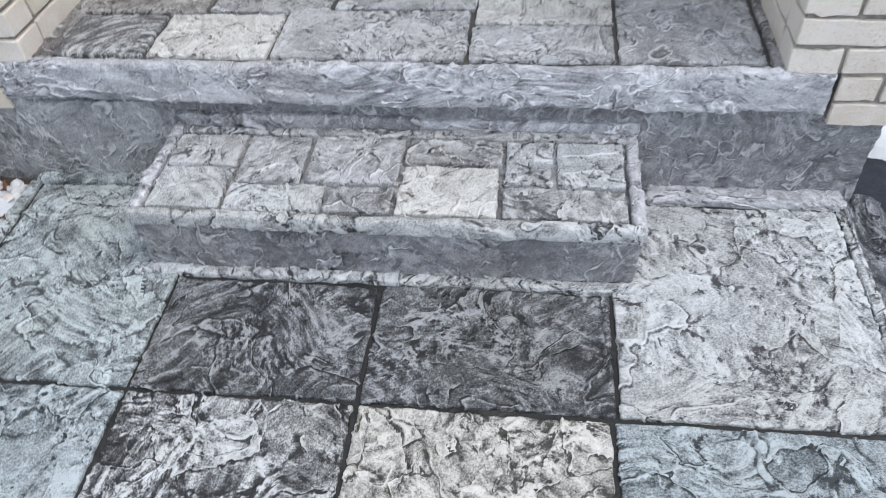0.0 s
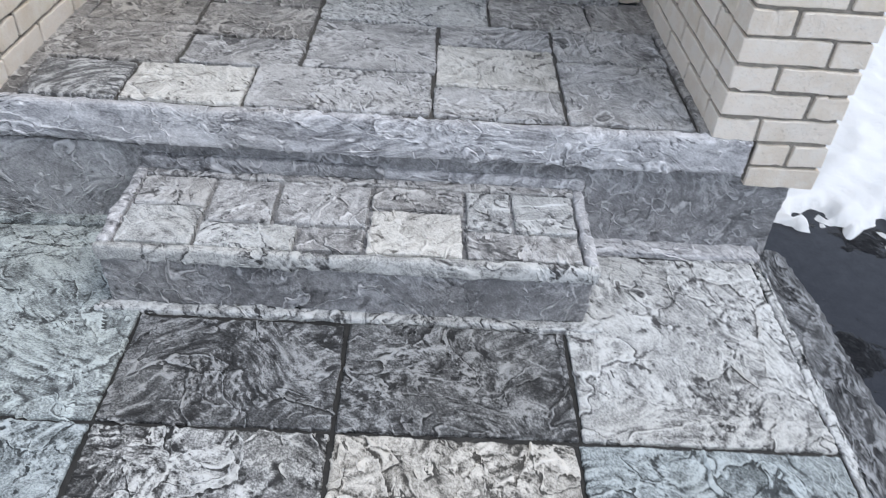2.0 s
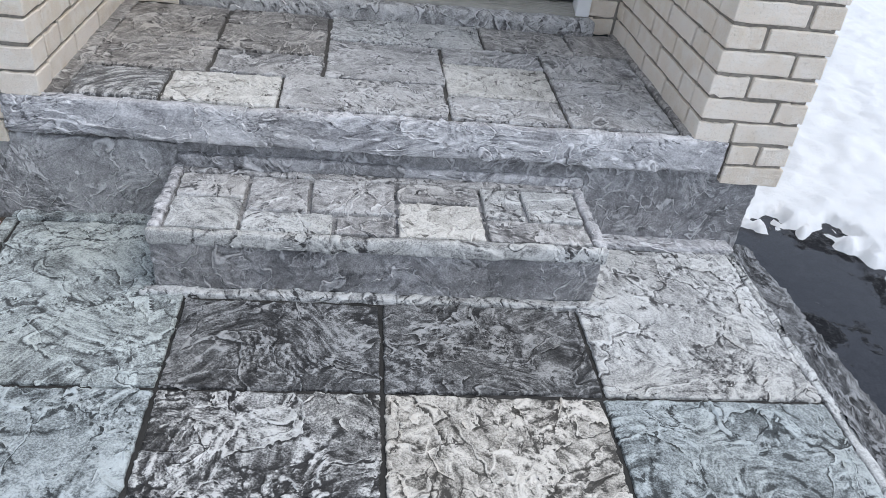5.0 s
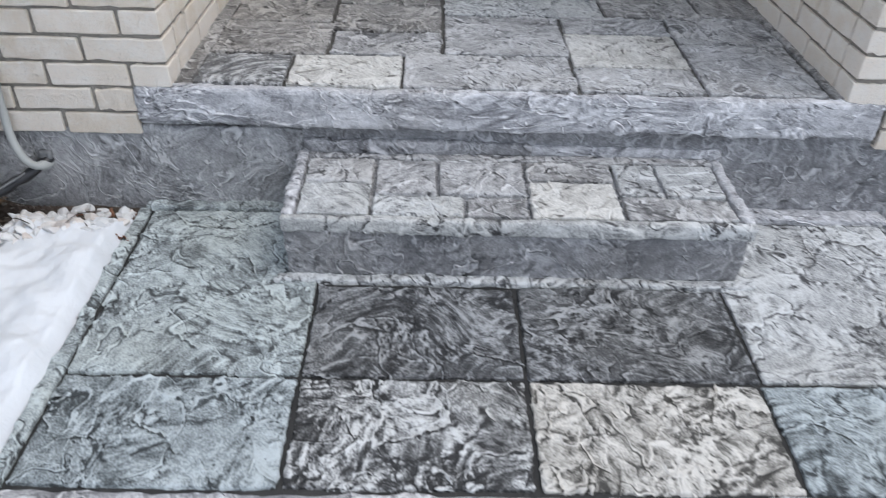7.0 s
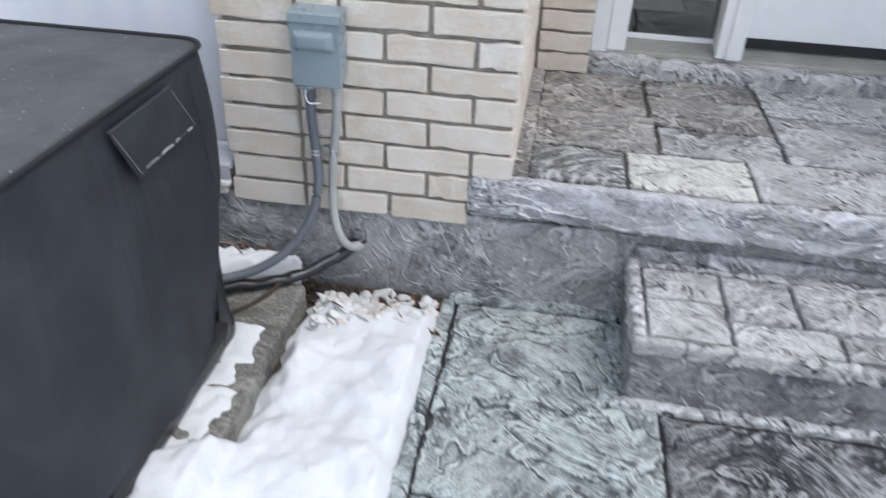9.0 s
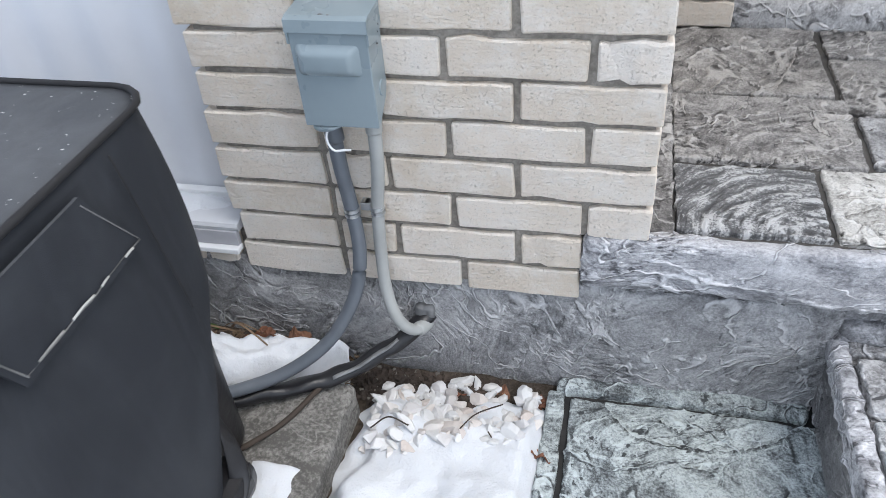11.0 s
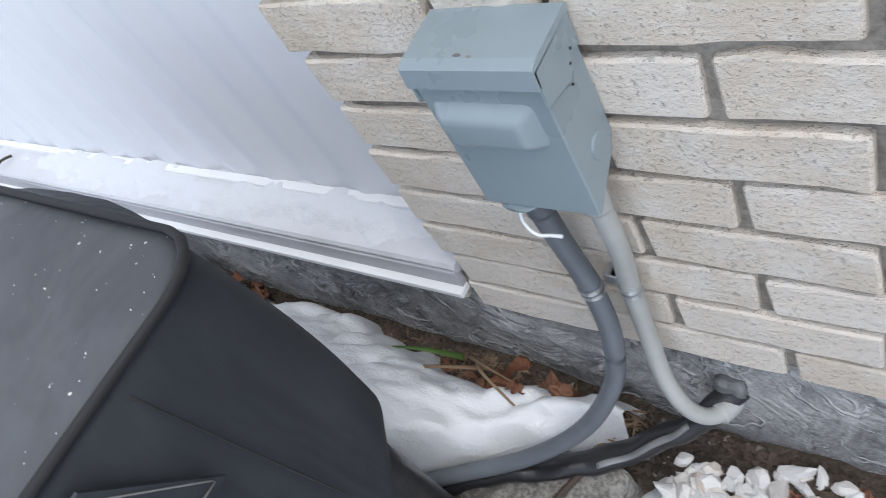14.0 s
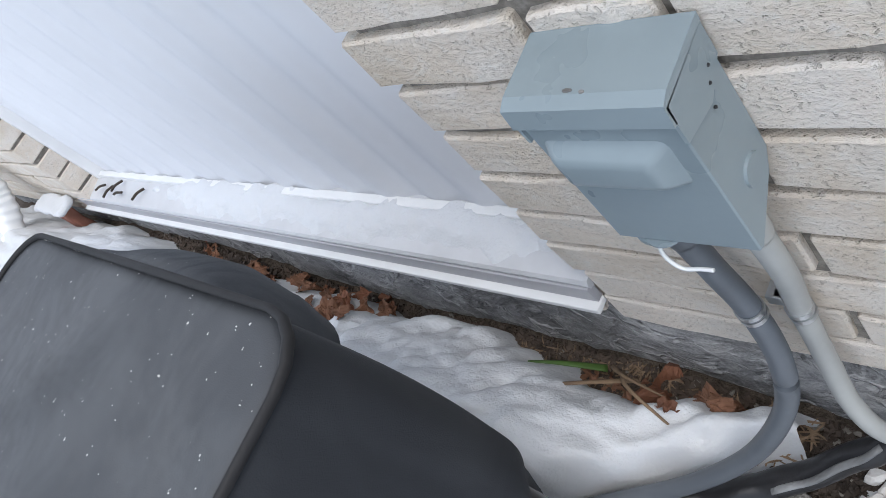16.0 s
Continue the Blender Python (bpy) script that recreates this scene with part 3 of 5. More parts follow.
# ---- porch slab, its nosing and paving ----
porch = rough_box("porch_slab", (0.05, 0.03, 0.20), (1.93, 0.86, 0.342), JOINT_PORCH, r=0.004, cell=0.08, amp=0.001)
tagged(porch, "stamped concrete porch landing with ashlar slabs in greys", "porch floor", kind="structure")
rough_box("nosing", (0.0305, -0.006, 0.246), (1.945, 0.026, 0.352), EDGE, porch, "rounded grey concrete nosing", r=0.014, cell=0.009, amp=0.005, freq=9)
PORCH_TILES = [
    (0.165, 0.402, 0.030, 0.228, ARCS), (0.402, 0.702, 0.030, 0.234, CREAM), (0.702, 1.162, 0.030, 0.256, MIDGREY), (1.162, 1.495, 0.030, 0.190, MIDGREY),
    (1.165, 1.500, 0.190, 0.442, CREAM), (1.495, 1.815, 0.030, 0.377, MIDGREY), (1.503, 1.822, 0.377, 0.606, MIDGREY), (1.172, 1.503, 0.442, 0.590, MIDGREY),
    (0.812, 1.170, 0.256, 0.572, MIDGREY), (1.325, 1.635, 0.592, 0.838, TAUPE), (1.635, 1.840, 0.606, 0.840, TAUPE), (0.812, 1.325, 0.575, 0.818, PALE),
    (0.492, 0.810, 0.240, 0.420, MIDGREY), (0.478, 0.810, 0.420, 0.655, TAUPE), (0.478, 0.810, 0.655, 0.802, TAUPE), (0.165, 0.490, 0.234, 0.480, TAUPE), (0.165, 0.476, 0.480, 0.802, TAUPE),
]
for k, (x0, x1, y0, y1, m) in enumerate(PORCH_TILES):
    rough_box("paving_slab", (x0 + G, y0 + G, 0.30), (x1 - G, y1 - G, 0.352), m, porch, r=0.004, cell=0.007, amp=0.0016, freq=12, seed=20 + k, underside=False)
rough_box("border", (0.12, 0.02, 0.30), (0.169, 0.82, 0.354), TAUPE, porch, r=0.006, cell=0.02, amp=0.003)
rough_box("border", (1.822, 0.02, 0.30), (1.86, 0.86, 0.354), TAUPE, porch, r=0.006, cell=0.02, amp=0.003)
curb = rough_box("door_curb", (0.27, 0.806, 0.28), (1.75, 0.96, 0.408), MIDGREY, porch, "low rounded concrete curb under the door", r=0.02, cell=0.02, amp=0.004)

# ---- loose step ----
step = thing("concrete_step", "grey stamped concrete step with small ashlar slabs", "step")
rough_box("body", (0.436, -0.306, 0.0), (1.552, 0.03, 0.154), RISER, step, r=0.012, cell=0.010, amp=0.004, freq=9)
rough_box("rim", (0.430, -0.314, 0.132), (1.556, -0.288, 0.174), PALE, step, r=0.010, cell=0.014, amp=0.004, freq=12)
rough_box("rim", (0.430, -0.290, 0.128), (0.458, 0.026, 0.174), EDGE, step, r=0.009, cell=0.014, amp=0.003, freq=14)
rough_box("rim", (1.530, -0.290, 0.128), (1.556, 0.026, 0.174), EDGE, step, r=0.009, cell=0.014, amp=0.003, freq=14)
rough_box("rim", (0.458, -0.016, 0.13), (1.530, 0.03, 0.172), MIDGREY, step, r=0.006, cell=0.02, amp=0.003)
STEP_TILES = [
    (0.462, 0.638, -0.286, -0.140, PALE), (0.462, 0.638, -0.138, -0.018, MIDGREY), (0.640, 0.800, -0.190, -0.018, MIDGREY), (0.800, 1.025, -0.190, -0.018, MIDGREY),
    (0.640, 0.867, -0.286, -0.194, PALE), (0.867, 1.024, -0.286, -0.192, MIDGREY), (1.026, 1.254, -0.114, -0.018, MIDGREY), (1.026, 1.250, -0.286, -0.116, CREAM),
    (1.254, 1.369, -0.180, -0.018, PALE), (1.369, 1.526, -0.180, -0.018, PALE), (1.252, 1.526, -0.286, -0.182, MIDGREY),
]
for k, (x0, x1, y0, y1, m) in enumerate(STEP_TILES):
    rough_box("paving_slab", (x0 + 0.0055, y0 + 0.0055, 0.12), (x1 - 0.0055, y1 - 0.0055, 0.171), m, step, r=0.004, cell=0.006, amp=0.0016, freq=14, seed=50 + k, underside=False)

# ---- house walls ----
COURSE, BRICK_H, BASE = 0.0662, 0.0565, 0.2165
TOP = 2.75


def wall_body(name, boxes, label):
    bm = bmesh.new()
    for lo, hi in boxes:
        box_bm(lo, hi, 0.0, bm)
    ob = part(name, bm, MORTAR)
    return tagged(ob, label, "brick wall", kind="structure")


wall_left = wall_body("wall_left", [((-0.545, 0.009, BASE + 0.012), (0.028, 0.20, 0.345)), ((-0.545, 0.009, 0.345), (0.121, 0.20, TOP)), ((-0.05, 0.19, 0.345), (0.121, 0.81, TOP)), ((-0.05, 0.812, 0.345), (0.30, 0.95, TOP))],
                      "cream brick house wall with grey mortar joints")
wall_far = wall_body("wall_far", [((-3.6, 0.009, BASE + 0.012), (-2.298, 0.20, TOP)), ((-2.29, 0.009, 1.85), (-0.562, 0.20, TOP)), ((-2.29, 0.03, BASE), (-0.562, 0.20, 0.290)), ((-2.4, 0.22, 0.1), (-0.4, 0.30, 2.2))],
                     "cream brick house wall on the far side of the window")
pier_right = wall_body("pier_right", [((1.955, 0.009, BASE + 0.012), (2.126, 0.30, 0.345)), ((1.849, 0.009, 0.345), (2.126, 0.95, TOP)), ((1.73, 0.87, 0.345), (1.86, 0.95, TOP)), ((2.0, 0.9, 0.22), (2.126, 6.0, TOP))],
                       "cream brick porch pier at the house corner")
wall_above = wall_body("wall_above_door", [((0.30, 0.83, 2.46), (1.73, 0.95, TOP))], "cream brick wall over the door")

# ---- door with side light ----
door = thing("door_1", "white entrance door with a glazed side light", "door", (0.3, 0.87, 0.41), kind="structure")
door.location = (0, 0, 0)
part("casing", box_bm((0.302, 0.845, 0.412), (0.352, 0.93, 2.46), 0.003), WHITE_PVC, door)
part("jamb", box_bm((0.354, 0.858, 0.416), (0.412, 0.95, 2.46), 0.004), WHITE_PVC, door)
part("mullion", box_bm((0.690, 0.846, 0.42), (0.770, 0.95, 2.46), 0.004), WHITE_PVC, door)
part("mullion_edge", box_bm((0.720, 0.838, 0.42), (0.760, 0.848, 2.46), 0.003), WHITE_PVC, door)
part("casing", box_bm((1.68, 0.845, 0.412), (1.73, 0.93, 2.46), 0.003), WHITE_PVC, door)
bm = box_bm((0.30, 0.852, 0.405), (1.73, 0.96, 0.418), 0.002)
for k in range(7):
    box_bm((0.413, 0.862 + 0.010 * k, 0.416), (1.68, 0.868 + 0.010 * k, 0.424 + 0.003 * k), 0.0, bm)
part("threshold", bm, THRESHOLD, door, "grey ribbed vinyl threshold")
part("glazing_bead", box_bm((0.413, 0.928, 0.44), (0.690, 0.945, 0.456), 0.002), WHITE_PVC, door)
pane = part("pane", box_bm((0.413, 0.936, 0.45), (0.690, 0.942, 2.45), 0.0), GLASS, door, "dark glass side light")
pane.visible_shadow = False
leaf = part("door_leaf", box_bm((0.775, 0.90, 0.478), (1.678, 0.945, 2.44), 0.004), WHITE_PVC, door, "plain white door leaf")
part("sweep", box_bm((0.775, 0.905, 0.445), (1.678, 0.94, 0.478), 0.002), BLACK, leaf, "black rubber door sweep")
room = wall_body("wall_hall", [((0.2, 1.9, 0.35), (1.9, 2.0, 2.5)), ((0.2, 0.96, 0.35), (0.29, 1.9, 2.5)), ((1.8, 0.96, 0.35), (1.9, 1.9, 2.5)), ((0.2, 0.96, 0.30), (1.9, 2.0, 0.40)), ((0.2, 0.96, 2.46), (1.9, 2.0, 2.55))], "dim hall wall behind the side light")
room.data.materials[0] = ROOM

# ---- window closed by a white panel ----
window = thing("window_1", "wide window closed with a white fluted panel", "window", kind="structure")
xs = np.arange(-2.30, -0.54, 0.006)
verts, faces = [], []
for z in (0.316, 0.7, 1.2, 1.88):
    for x in xs:
        w = 0.0050 * math.sin(2 * math.pi * x / 0.105) + 0.0030 * math.sin(2 * math.pi * x / 0.23 + 0.7)
        verts.append((x, 0.086 + w, z))
nx = len(xs)
for j in range(3):
    for i in range(nx - 1):
        faces.append((j * nx + i, j * nx + i + 1, (j + 1) * nx + i + 1, (j + 1) * nx + i))
panel = mesh_object("panel", verts, faces, WHITE_PANEL, window)
solid = panel.modifiers.new("thick", "SOLIDIFY")
solid.thickness, solid.offset, solid.use_rim = 0.012, -1, False
part("trim", box_bm((-2.292, 0.060, 0.32), (-2.272, 0.098, 1.86), 0.003), WHITE_PVC, window)
part("head", box_bm((-2.292, 0.010, 1.81), (-0.562, 0.095, 1.86), 0.003), WHITE_PVC, window)
bm = bmesh.new()
section = [(0.095, 0.324), (0.060, 0.321), (0.002, 0.312), (-0.002, 0.306), (0.0, 0.298), (0.010, 0.296), (0.095, 0.298)]
ends = [[bm.verts.new((x, y, z)) for y, z in section] for x in (-2.42, -0.5675)]
for k in range(len(section)):
    j = (k + 1) % len(section)
    bm.faces.new((ends[0][k], ends[0][j], ends[1][j], ends[1][k]))
bm.faces.new(ends[0][::-1])
bm.faces.new(ends[1])
bmesh.ops.recalc_face_normals(bm, faces=bm.faces)
SILL_WHITE = simple("weathered_white_sill", (0.58, 0.59, 0.615), 0.4, 0.0, 0.001, 25, 0.06)
part("window_sill", bm, SILL_WHITE, window, "white sloping sill with snow on it")
part("sill_face", box_bm((-2.42, -0.004, 0.268), (-0.572, 0.008, 0.298), 0.001), SILL_GREY, window, "front strip of the sill, its shade painted grey")
part("sill_lip", box_bm((-2.42, -0.016, 0.257), (-0.570, 0.006, 0.2675), 0.002), WHITE_PVC, window)


def sill_snow_z(x, y):
    base = 0.312 + (y - 0.002) * 0.155
    m = 1.25 + 0.8 * n3(x, y, 6, 3.0) + 0.6 * n3(x, y, 23, 1.0) + 0.4 * n3(x, y, 50, 1.0) - 1.6 * abs(y - 0.05) / 0.05 - max(0.0, (x + 0.72) * 9) - max(0.0, (-1.5 - x) * 3.5)
    return base + 0.013 * max(-0.8, min(1.0, 1.2 * m)) + 0.002 * n3(x, y, 70)


part("bottom_trim", box_bm((-2.272, 0.066, 0.316), (-0.566, 0.083, 0.333), 0.003), WHITE_PVC, window)
sill_snow = height_sheet("sill_snow", list(np.arange(-2.26, -0.59, 0.007)), list(np.arange(0.004, 0.084, 0.006)), sill_snow_z, SNOW)
tagged(sill_snow, "thin old snow lying along the white sill", "snow", kind="stuff")

# ---- disconnect box on the wall ----
box = thing("disconnect_box", "blue-grey steel electrical disconnect box on brick", "electrical box", (-0.312, 0.0, 0.555))


def local(ob, name, bm, material, label="", smooth=False):
    bmesh.ops.translate(bm, vec=-ob.location, verts=bm.verts)
    return part(name, bm, material, ob, label, smooth)


bm = bmesh.new()
prof = [(-0.0005, 0.712), (-0.054, 0.708), (-0.056, 0.700), (-0.056, 0.558), (-0.052, 0.556), (-0.010, 0.585), (-0.0005, 0.600)]
ends = [[bm.verts.new((x, y, z)) for y, z in prof] for x in (-0.367, -0.257)]
for k in range(len(prof)):
    j = (k + 1) % len(prof)
    bm.faces.new((ends[0][k], ends[0][j], ends[1][j], ends[1][k]))
bm.faces.new(ends[0])
bm.faces.new(ends[1][::-1])
bmesh.ops.recalc_face_normals(bm, faces=bm.faces)
bmesh.ops.bevel(bm, geom=[e for e in bm.edges if abs(e.verts[0].co.x - e.verts[1].co.x) < 1e-5], offset=0.0012, segments=1, affect="EDGES")
local(box, "body", bm, BOX_GREY)
bm = bmesh.new()
prof = [(-0.001, 0.7225), (-0.050, 0.7195), (-0.059, 0.716), (-0.0605, 0.699), (-0.057, 0.699), (-0.056, 0.712), (-0.001, 0.716)]
ends = [[bm.verts.new((x, y, z)) for y, z in prof] for x in (-0.3695, -0.2545)]
for k in range(len(prof)):
    j = (k + 1) % len(prof)
    bm.faces.new((ends[0][k], ends[0][j], ends[1][j], ends[1][k]))
bm.faces.new(ends[0])
bm.faces.new(ends[1][::-1])
bmesh.ops.recalc_face_normals(bm, faces=bm.faces)
lid = local(box, "lid", bm, BOX_GREY)
for x in (-0.3695, -0.2570):
    bm = bmesh.new()
    q = [(-0.002, 0.716), (-0.058, 0.713), (-0.058, 0.682), (-0.026, 0.676), (-0.002, 0.690)]
    f = [bm.verts.new((x, y, z)) for y, z in q]
    g = [bm.verts.new((x + 0.0025, y, z)) for y, z in q]
    bm.faces.new(f)
    bm.faces.new(g[::-1])
    for k in range(5):
        j = (k + 1) % 5
        bm.faces.new((f[k], g[k], g[j], f[j]))
    bmesh.ops.recalc_face_normals(bm, faces=bm.faces)
    local(box, "lid_cheek", bm, BOX_GREY)
bm = bmesh.new()
low = [bm.verts.new((x, -0.0555, z)) for x, z in ((-0.361, 0.636), (-0.270, 0.636), (-0.270, 0.682), (-0.361, 0.682))]
high = [bm.verts.new((x, -0.0685, z)) for x, z in ((-0.352, 0.645), (-0.282, 0.645), (-0.282, 0.673), (-0.352, 0.673))]
bm.faces.new(high)
for k in range(4):
    bm.faces.new((low[k], low[(k + 1) % 4], high[(k + 1) % 4], high[k]))
bmesh.ops.recalc_face_normals(bm, faces=bm.faces)
if bm.faces[0].normal.y > 0:
    bmesh.ops.reverse_faces(bm, faces=bm.faces)
bmesh.ops.bevel(bm, geom=[e for e in bm.edges if len(e.link_faces) == 2], offset=0.006, segments=4, profile=0.5, affect="EDGES")
local(box, "embossed_grip", bm, BOX_GREY, smooth=True)
bm = bmesh.new()
bmesh.ops.create_cone(bm, cap_ends=True, segments=24, radius1=0.0120, radius2=0.0112, depth=0.0032, matrix=Matrix.Translation((-0.2565, -0.024, 0.606)) @ Matrix.Rotation(radians(90), 4, "Y"))
local(box, "knockout", bm, BOX_GREY)
for y, z in ((-0.020, 0.686), (-0.014, 0.694), (-0.026, 0.672)):
    bm = bmesh.new()
    bmesh.ops.create_uvsphere(bm, u_segments=8, v_segments=5, radius=0.0013, matrix=Matrix.Translation((-0.2545, y, z)))
    local(box, "rivet", bm, BLACK)
bm = bmesh.new()
bmesh.ops.create_cone(bm, cap_ends=True, segments=24, radius1=0.017, radius2=0.017, depth=0.0025, matrix=Matrix.Translation((-0.333, -0.044, 0.555)))
local(box, "bottom_plate", bm, BOX_GREY)

for k, (x, y) in enumerate(((-0.320, -0.0475), (-0.309, -0.0490))):
    bm = bmesh.new()
    bmesh.ops.create_cone(bm, cap_ends=True, segments=9, radius1=0.0030 - 0.0006 * k, radius2=0.002, depth=0.0012, matrix=Matrix.Translation((x, y, 0.7226 + 0.06 * (y + 0.001))) @ Matrix.Diagonal((1.5 - 0.6 * k, 0.6, 1.0, 1.0)))
    local(box, "scuff", bm, SCUFF, "rusty brown scuff on the lid")

# ---- conduits, wire, line set ----
c1 = tube("dark_conduit", [(-0.338, -0.034, 0.552), (-0.338, -0.030, 0.47), (-0.332, -0.030, 0.388), (-0.326, -0.045, 0.31), (-0.342, -0.066, 0.228), (-0.390, -0.104, 0.152), (-0.465, -0.150, 0.108), (-0.56, -0.205, 0.098), (-0.66, -0.27, 0.105)], 0.0118, CONDUIT_DARK, steps=10)
tagged(c1, "dark grey flexible conduit looping down from the box", "conduit")
bm = bmesh.new()
bmesh.ops.create_cone(bm, cap_ends=True, segments=24, radius1=0.021, radius2=0.021, depth=0.006, matrix=Matrix.Translation((-0.343, -0.036, 0.551)))
part("flange", bm, BOX_GREY, c1, "blue-grey metal flange under the box", smooth=True)
tube("connector", [(-0.338, -0.034, 0.556), (-0.338, -0.031, 0.52)], 0.0142, CONDUIT_DARK, c1)
c2 = tube("pale_conduit", [(-0.272, -0.036, 0.560), (-0.280, -0.026, 0.47), (-0.292, -0.021, 0.388), (-0.297, -0.024, 0.29), (-0.292, -0.036, 0.215), (-0.276, -0.043, 0.165), (-0.256, -0.036, 0.136), (-0.240, -0.010, 0.124), (-0.236, 0.03, 0.122)], 0.0105, CONDUIT_PALE, steps=10)
tagged(c2, "pale grey conduit bending into the foundation", "conduit")
tube("collar", [(-0.248, -0.028, 0.129), (-0.240, -0.008, 0.124), (-0.238, 0.012, 0.123)], 0.0135, CONDUIT_PALE, c2, "pale collar where the conduit meets the foundation")
tube("connector", [(-0.272, -0.036, 0.566), (-0.274, -0.034, 0.540)], 0.0125, CONDUIT_PALE, c2)
for x, y, r in ((-0.332, -0.030, 0.0132), (-0.292, -0.021, 0.0118)):
    clamp = thing("pipe_clamp", "galvanised clamp holding a conduit to brick", "clamp", (x, y, 0.388), "conduit clamps")
    for dz in (-0.0045, 0.0045):
        bm = bmesh.new()
        bmesh.ops.create_cone(bm, cap_ends=False, segments=20, radius1=r, radius2=r, depth=0.006, matrix=Matrix.Translation((0, 0, dz)))
        bmesh.ops.solidify(bm, geom=bm.faces[:], thickness=0.0015)
        part("band", bm, GALV, clamp)
    part("tab", box_bm((0.010 if x < -0.31 else -0.024, 0.012 if x < -0.31 else 0.004, -0.007), (0.024 if x < -0.31 else -0.010, 0.029 if x < -0.31 else 0.0195, 0.007), 0.001), GALV, clamp)
wire = tube("white_wire", [(-0.336, -0.050, 0.554), (-0.340, -0.055, 0.540), (-0.338, -0.057, 0.527), (-0.330, -0.058, 0.518), (-0.316, -0.057, 0.519), (-0.305, -0.057, 0.520)], 0.0018, WHITE_PVC, sides=8)
tagged(wire, "short loose white wire hanging under the box", "wire")
hose = tube("insulated_pipe", [(-0.235, 0.008, 0.138), (-0.275, -0.040, 0.112), (-0.345, -0.085, 0.080), (-0.43, -0.135, 0.070), (-0.53, -0.185, 0.072), (-0.64, -0.26, 0.075)], 0.017, BLACK, wobble=0.006, flat=0.8)
tagged(hose, "black foam-wrapped refrigerant pipe lying on the ground", "pipe")
tape = tube("silver_tape", [(-0.278, -0.050, 0.122), (-0.335, -0.094, 0.094), (-0.385, -0.122, 0.082)], 0.0045, TAPE, hose, "torn dull silver tape", wobble=0.004, flat=0.6)
drip = tube("thin_cable", [(-0.395, -0.115, 0.075), (-0.42, -0.16, 0.062), (-0.45, -0.22, 0.060), (-0.50, -0.28, 0.060)], 0.005, TWIG, wobble=0.002)
tagged(drip, "thin dark cable across the concrete pad", "cable")
putty = rough_box("sealant_lump", (-0.262, -0.004, 0.128), (-0.222, 0.016, 0.162), TAPE, r=0.012, cell=0.008, amp=0.006, freq=40)
tagged(putty, "crumpled silver sealant round the pipe hole", "sealant")

# ---- pad and covered condenser ----
pad = rough_box("concrete_pad", (-1.22, -0.96, -0.06), (-0.352, -0.108, 0.052), PAD, r=0.012, cell=0.03, amp=0.005, freq=12)
tagged(pad, "rough exposed-aggregate concrete pad", "concrete pad")

AC = thing("air_conditioner", "air conditioner under a fitted black cloth cover", "air conditioner", (-0.815, -0.555, 0.052))


def ring(half_x, half_y, r, count=96):
    """A rounded rectangle, counter-clockwise, evenly spaced."""
    pts = []
    per = []
    corners = [(half_x - r, half_y - r, 0), (-half_x + r, half_y - r, 90), (-half_x + r, -half_y + r, 180), (half_x - r, -half_y + r, 270)]
    for cx, cy, a0 in corners:
        for k in range(9):
            a = radians(a0 + 90 * k / 8)
            pts.append(Vector((cx + r * math.cos(a), cy + r * math.sin(a), 0)))
    total = [0.0]
    for k in range(len(pts)):
        total.append(total[-1] + (pts[(k + 1) % len(pts)] - pts[k]).length)
    for i in range(count):
        d = total[-1] * i / count
        k = max(j for j in range(len(pts)) if total[j] <= d)
        f = (d - total[k]) / max(1e-9, total[k + 1] - total[k])
        per.append(pts[k].lerp(pts[(k + 1) % len(pts)], f))
    return per


ACX, ACY, ACH = 0.338, 0.334, 0.643
COUNT = 160
verts, faces = [], []
levels = 26
for j in range(levels + 1):
    f = j / levels
    out = 0.012 * math.sin(math.pi * f) + 0.014 * max(0, 0.35 - f)
    for p in ring(ACX + out, ACY + out, 0.055, COUNT):
        # the hem is hitched up at the corner by the wall and patio
        lift = 0.23 * math.exp(-((p.x - ACX) ** 2 + (p.y - ACY) ** 2) / 0.012)
        low = 0.040 + 0.035 * math.exp(-((p.x - ACX) ** 2 + (p.y + ACY) ** 2) / 0.03) + lift + 0.006 * math.sin(9 * math.atan2(p.y, p.x))
        z = low + (ACH - low) * f
        d = p.normalized()
        fold = 0.010 * n3(math.atan2(p.y, p.x) * 3.2, z * 1.3, 1.6, 4.0) * (1 - 0.85 * f) + 0.004 * n3(p.x * 2 + p.y, z, 7, 2.0) * (1 - f)
        tuck = -0.05 * max(0.0, 1 - f * 4) ** 2 * math.exp(-((p.x - ACX) ** 2 + (p.y - ACY) ** 2) / 0.02)
        flare = 0.034 * (1 - f) ** 1.3 * max(0.0, p.x / ACX) * max(0.0, min(1.0, 1 - (p.y - 0.08) / 0.2))
        verts.append((p.x + d.x * (fold + tuck) + flare, p.y + d.y * (fold + tuck), z))
for j in range(levels):
    for i in range(COUNT):
        a, b = j * COUNT + i, j * COUNT + (i + 1) % COUNT
        faces.append((a, b, b + COUNT, a + COUNT))
top = levels
rings = 22
for k in range(1, rings + 1):
    s = 1 - k / rings
    for p in ring(ACX, ACY, 0.055, COUNT):
        x, y = p.x * s, p.y * s
        verts.append((x, y, ACH + 0.010 * (1 - s) ** 0.6 + 0.006 * n3(x, y, 5, 8.0) * min(1, 4 * (1 - s))))
    base = (top + k - 1) * COUNT
    for i in range(COUNT):
        a, b = base + i, base + (i + 1) % COUNT
        faces.append((a, b, b + COUNT, a + COUNT))
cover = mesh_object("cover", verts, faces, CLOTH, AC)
seam = ring(ACX + 0.004, ACY + 0.004, 0.056, 120)
verts, faces = [], []
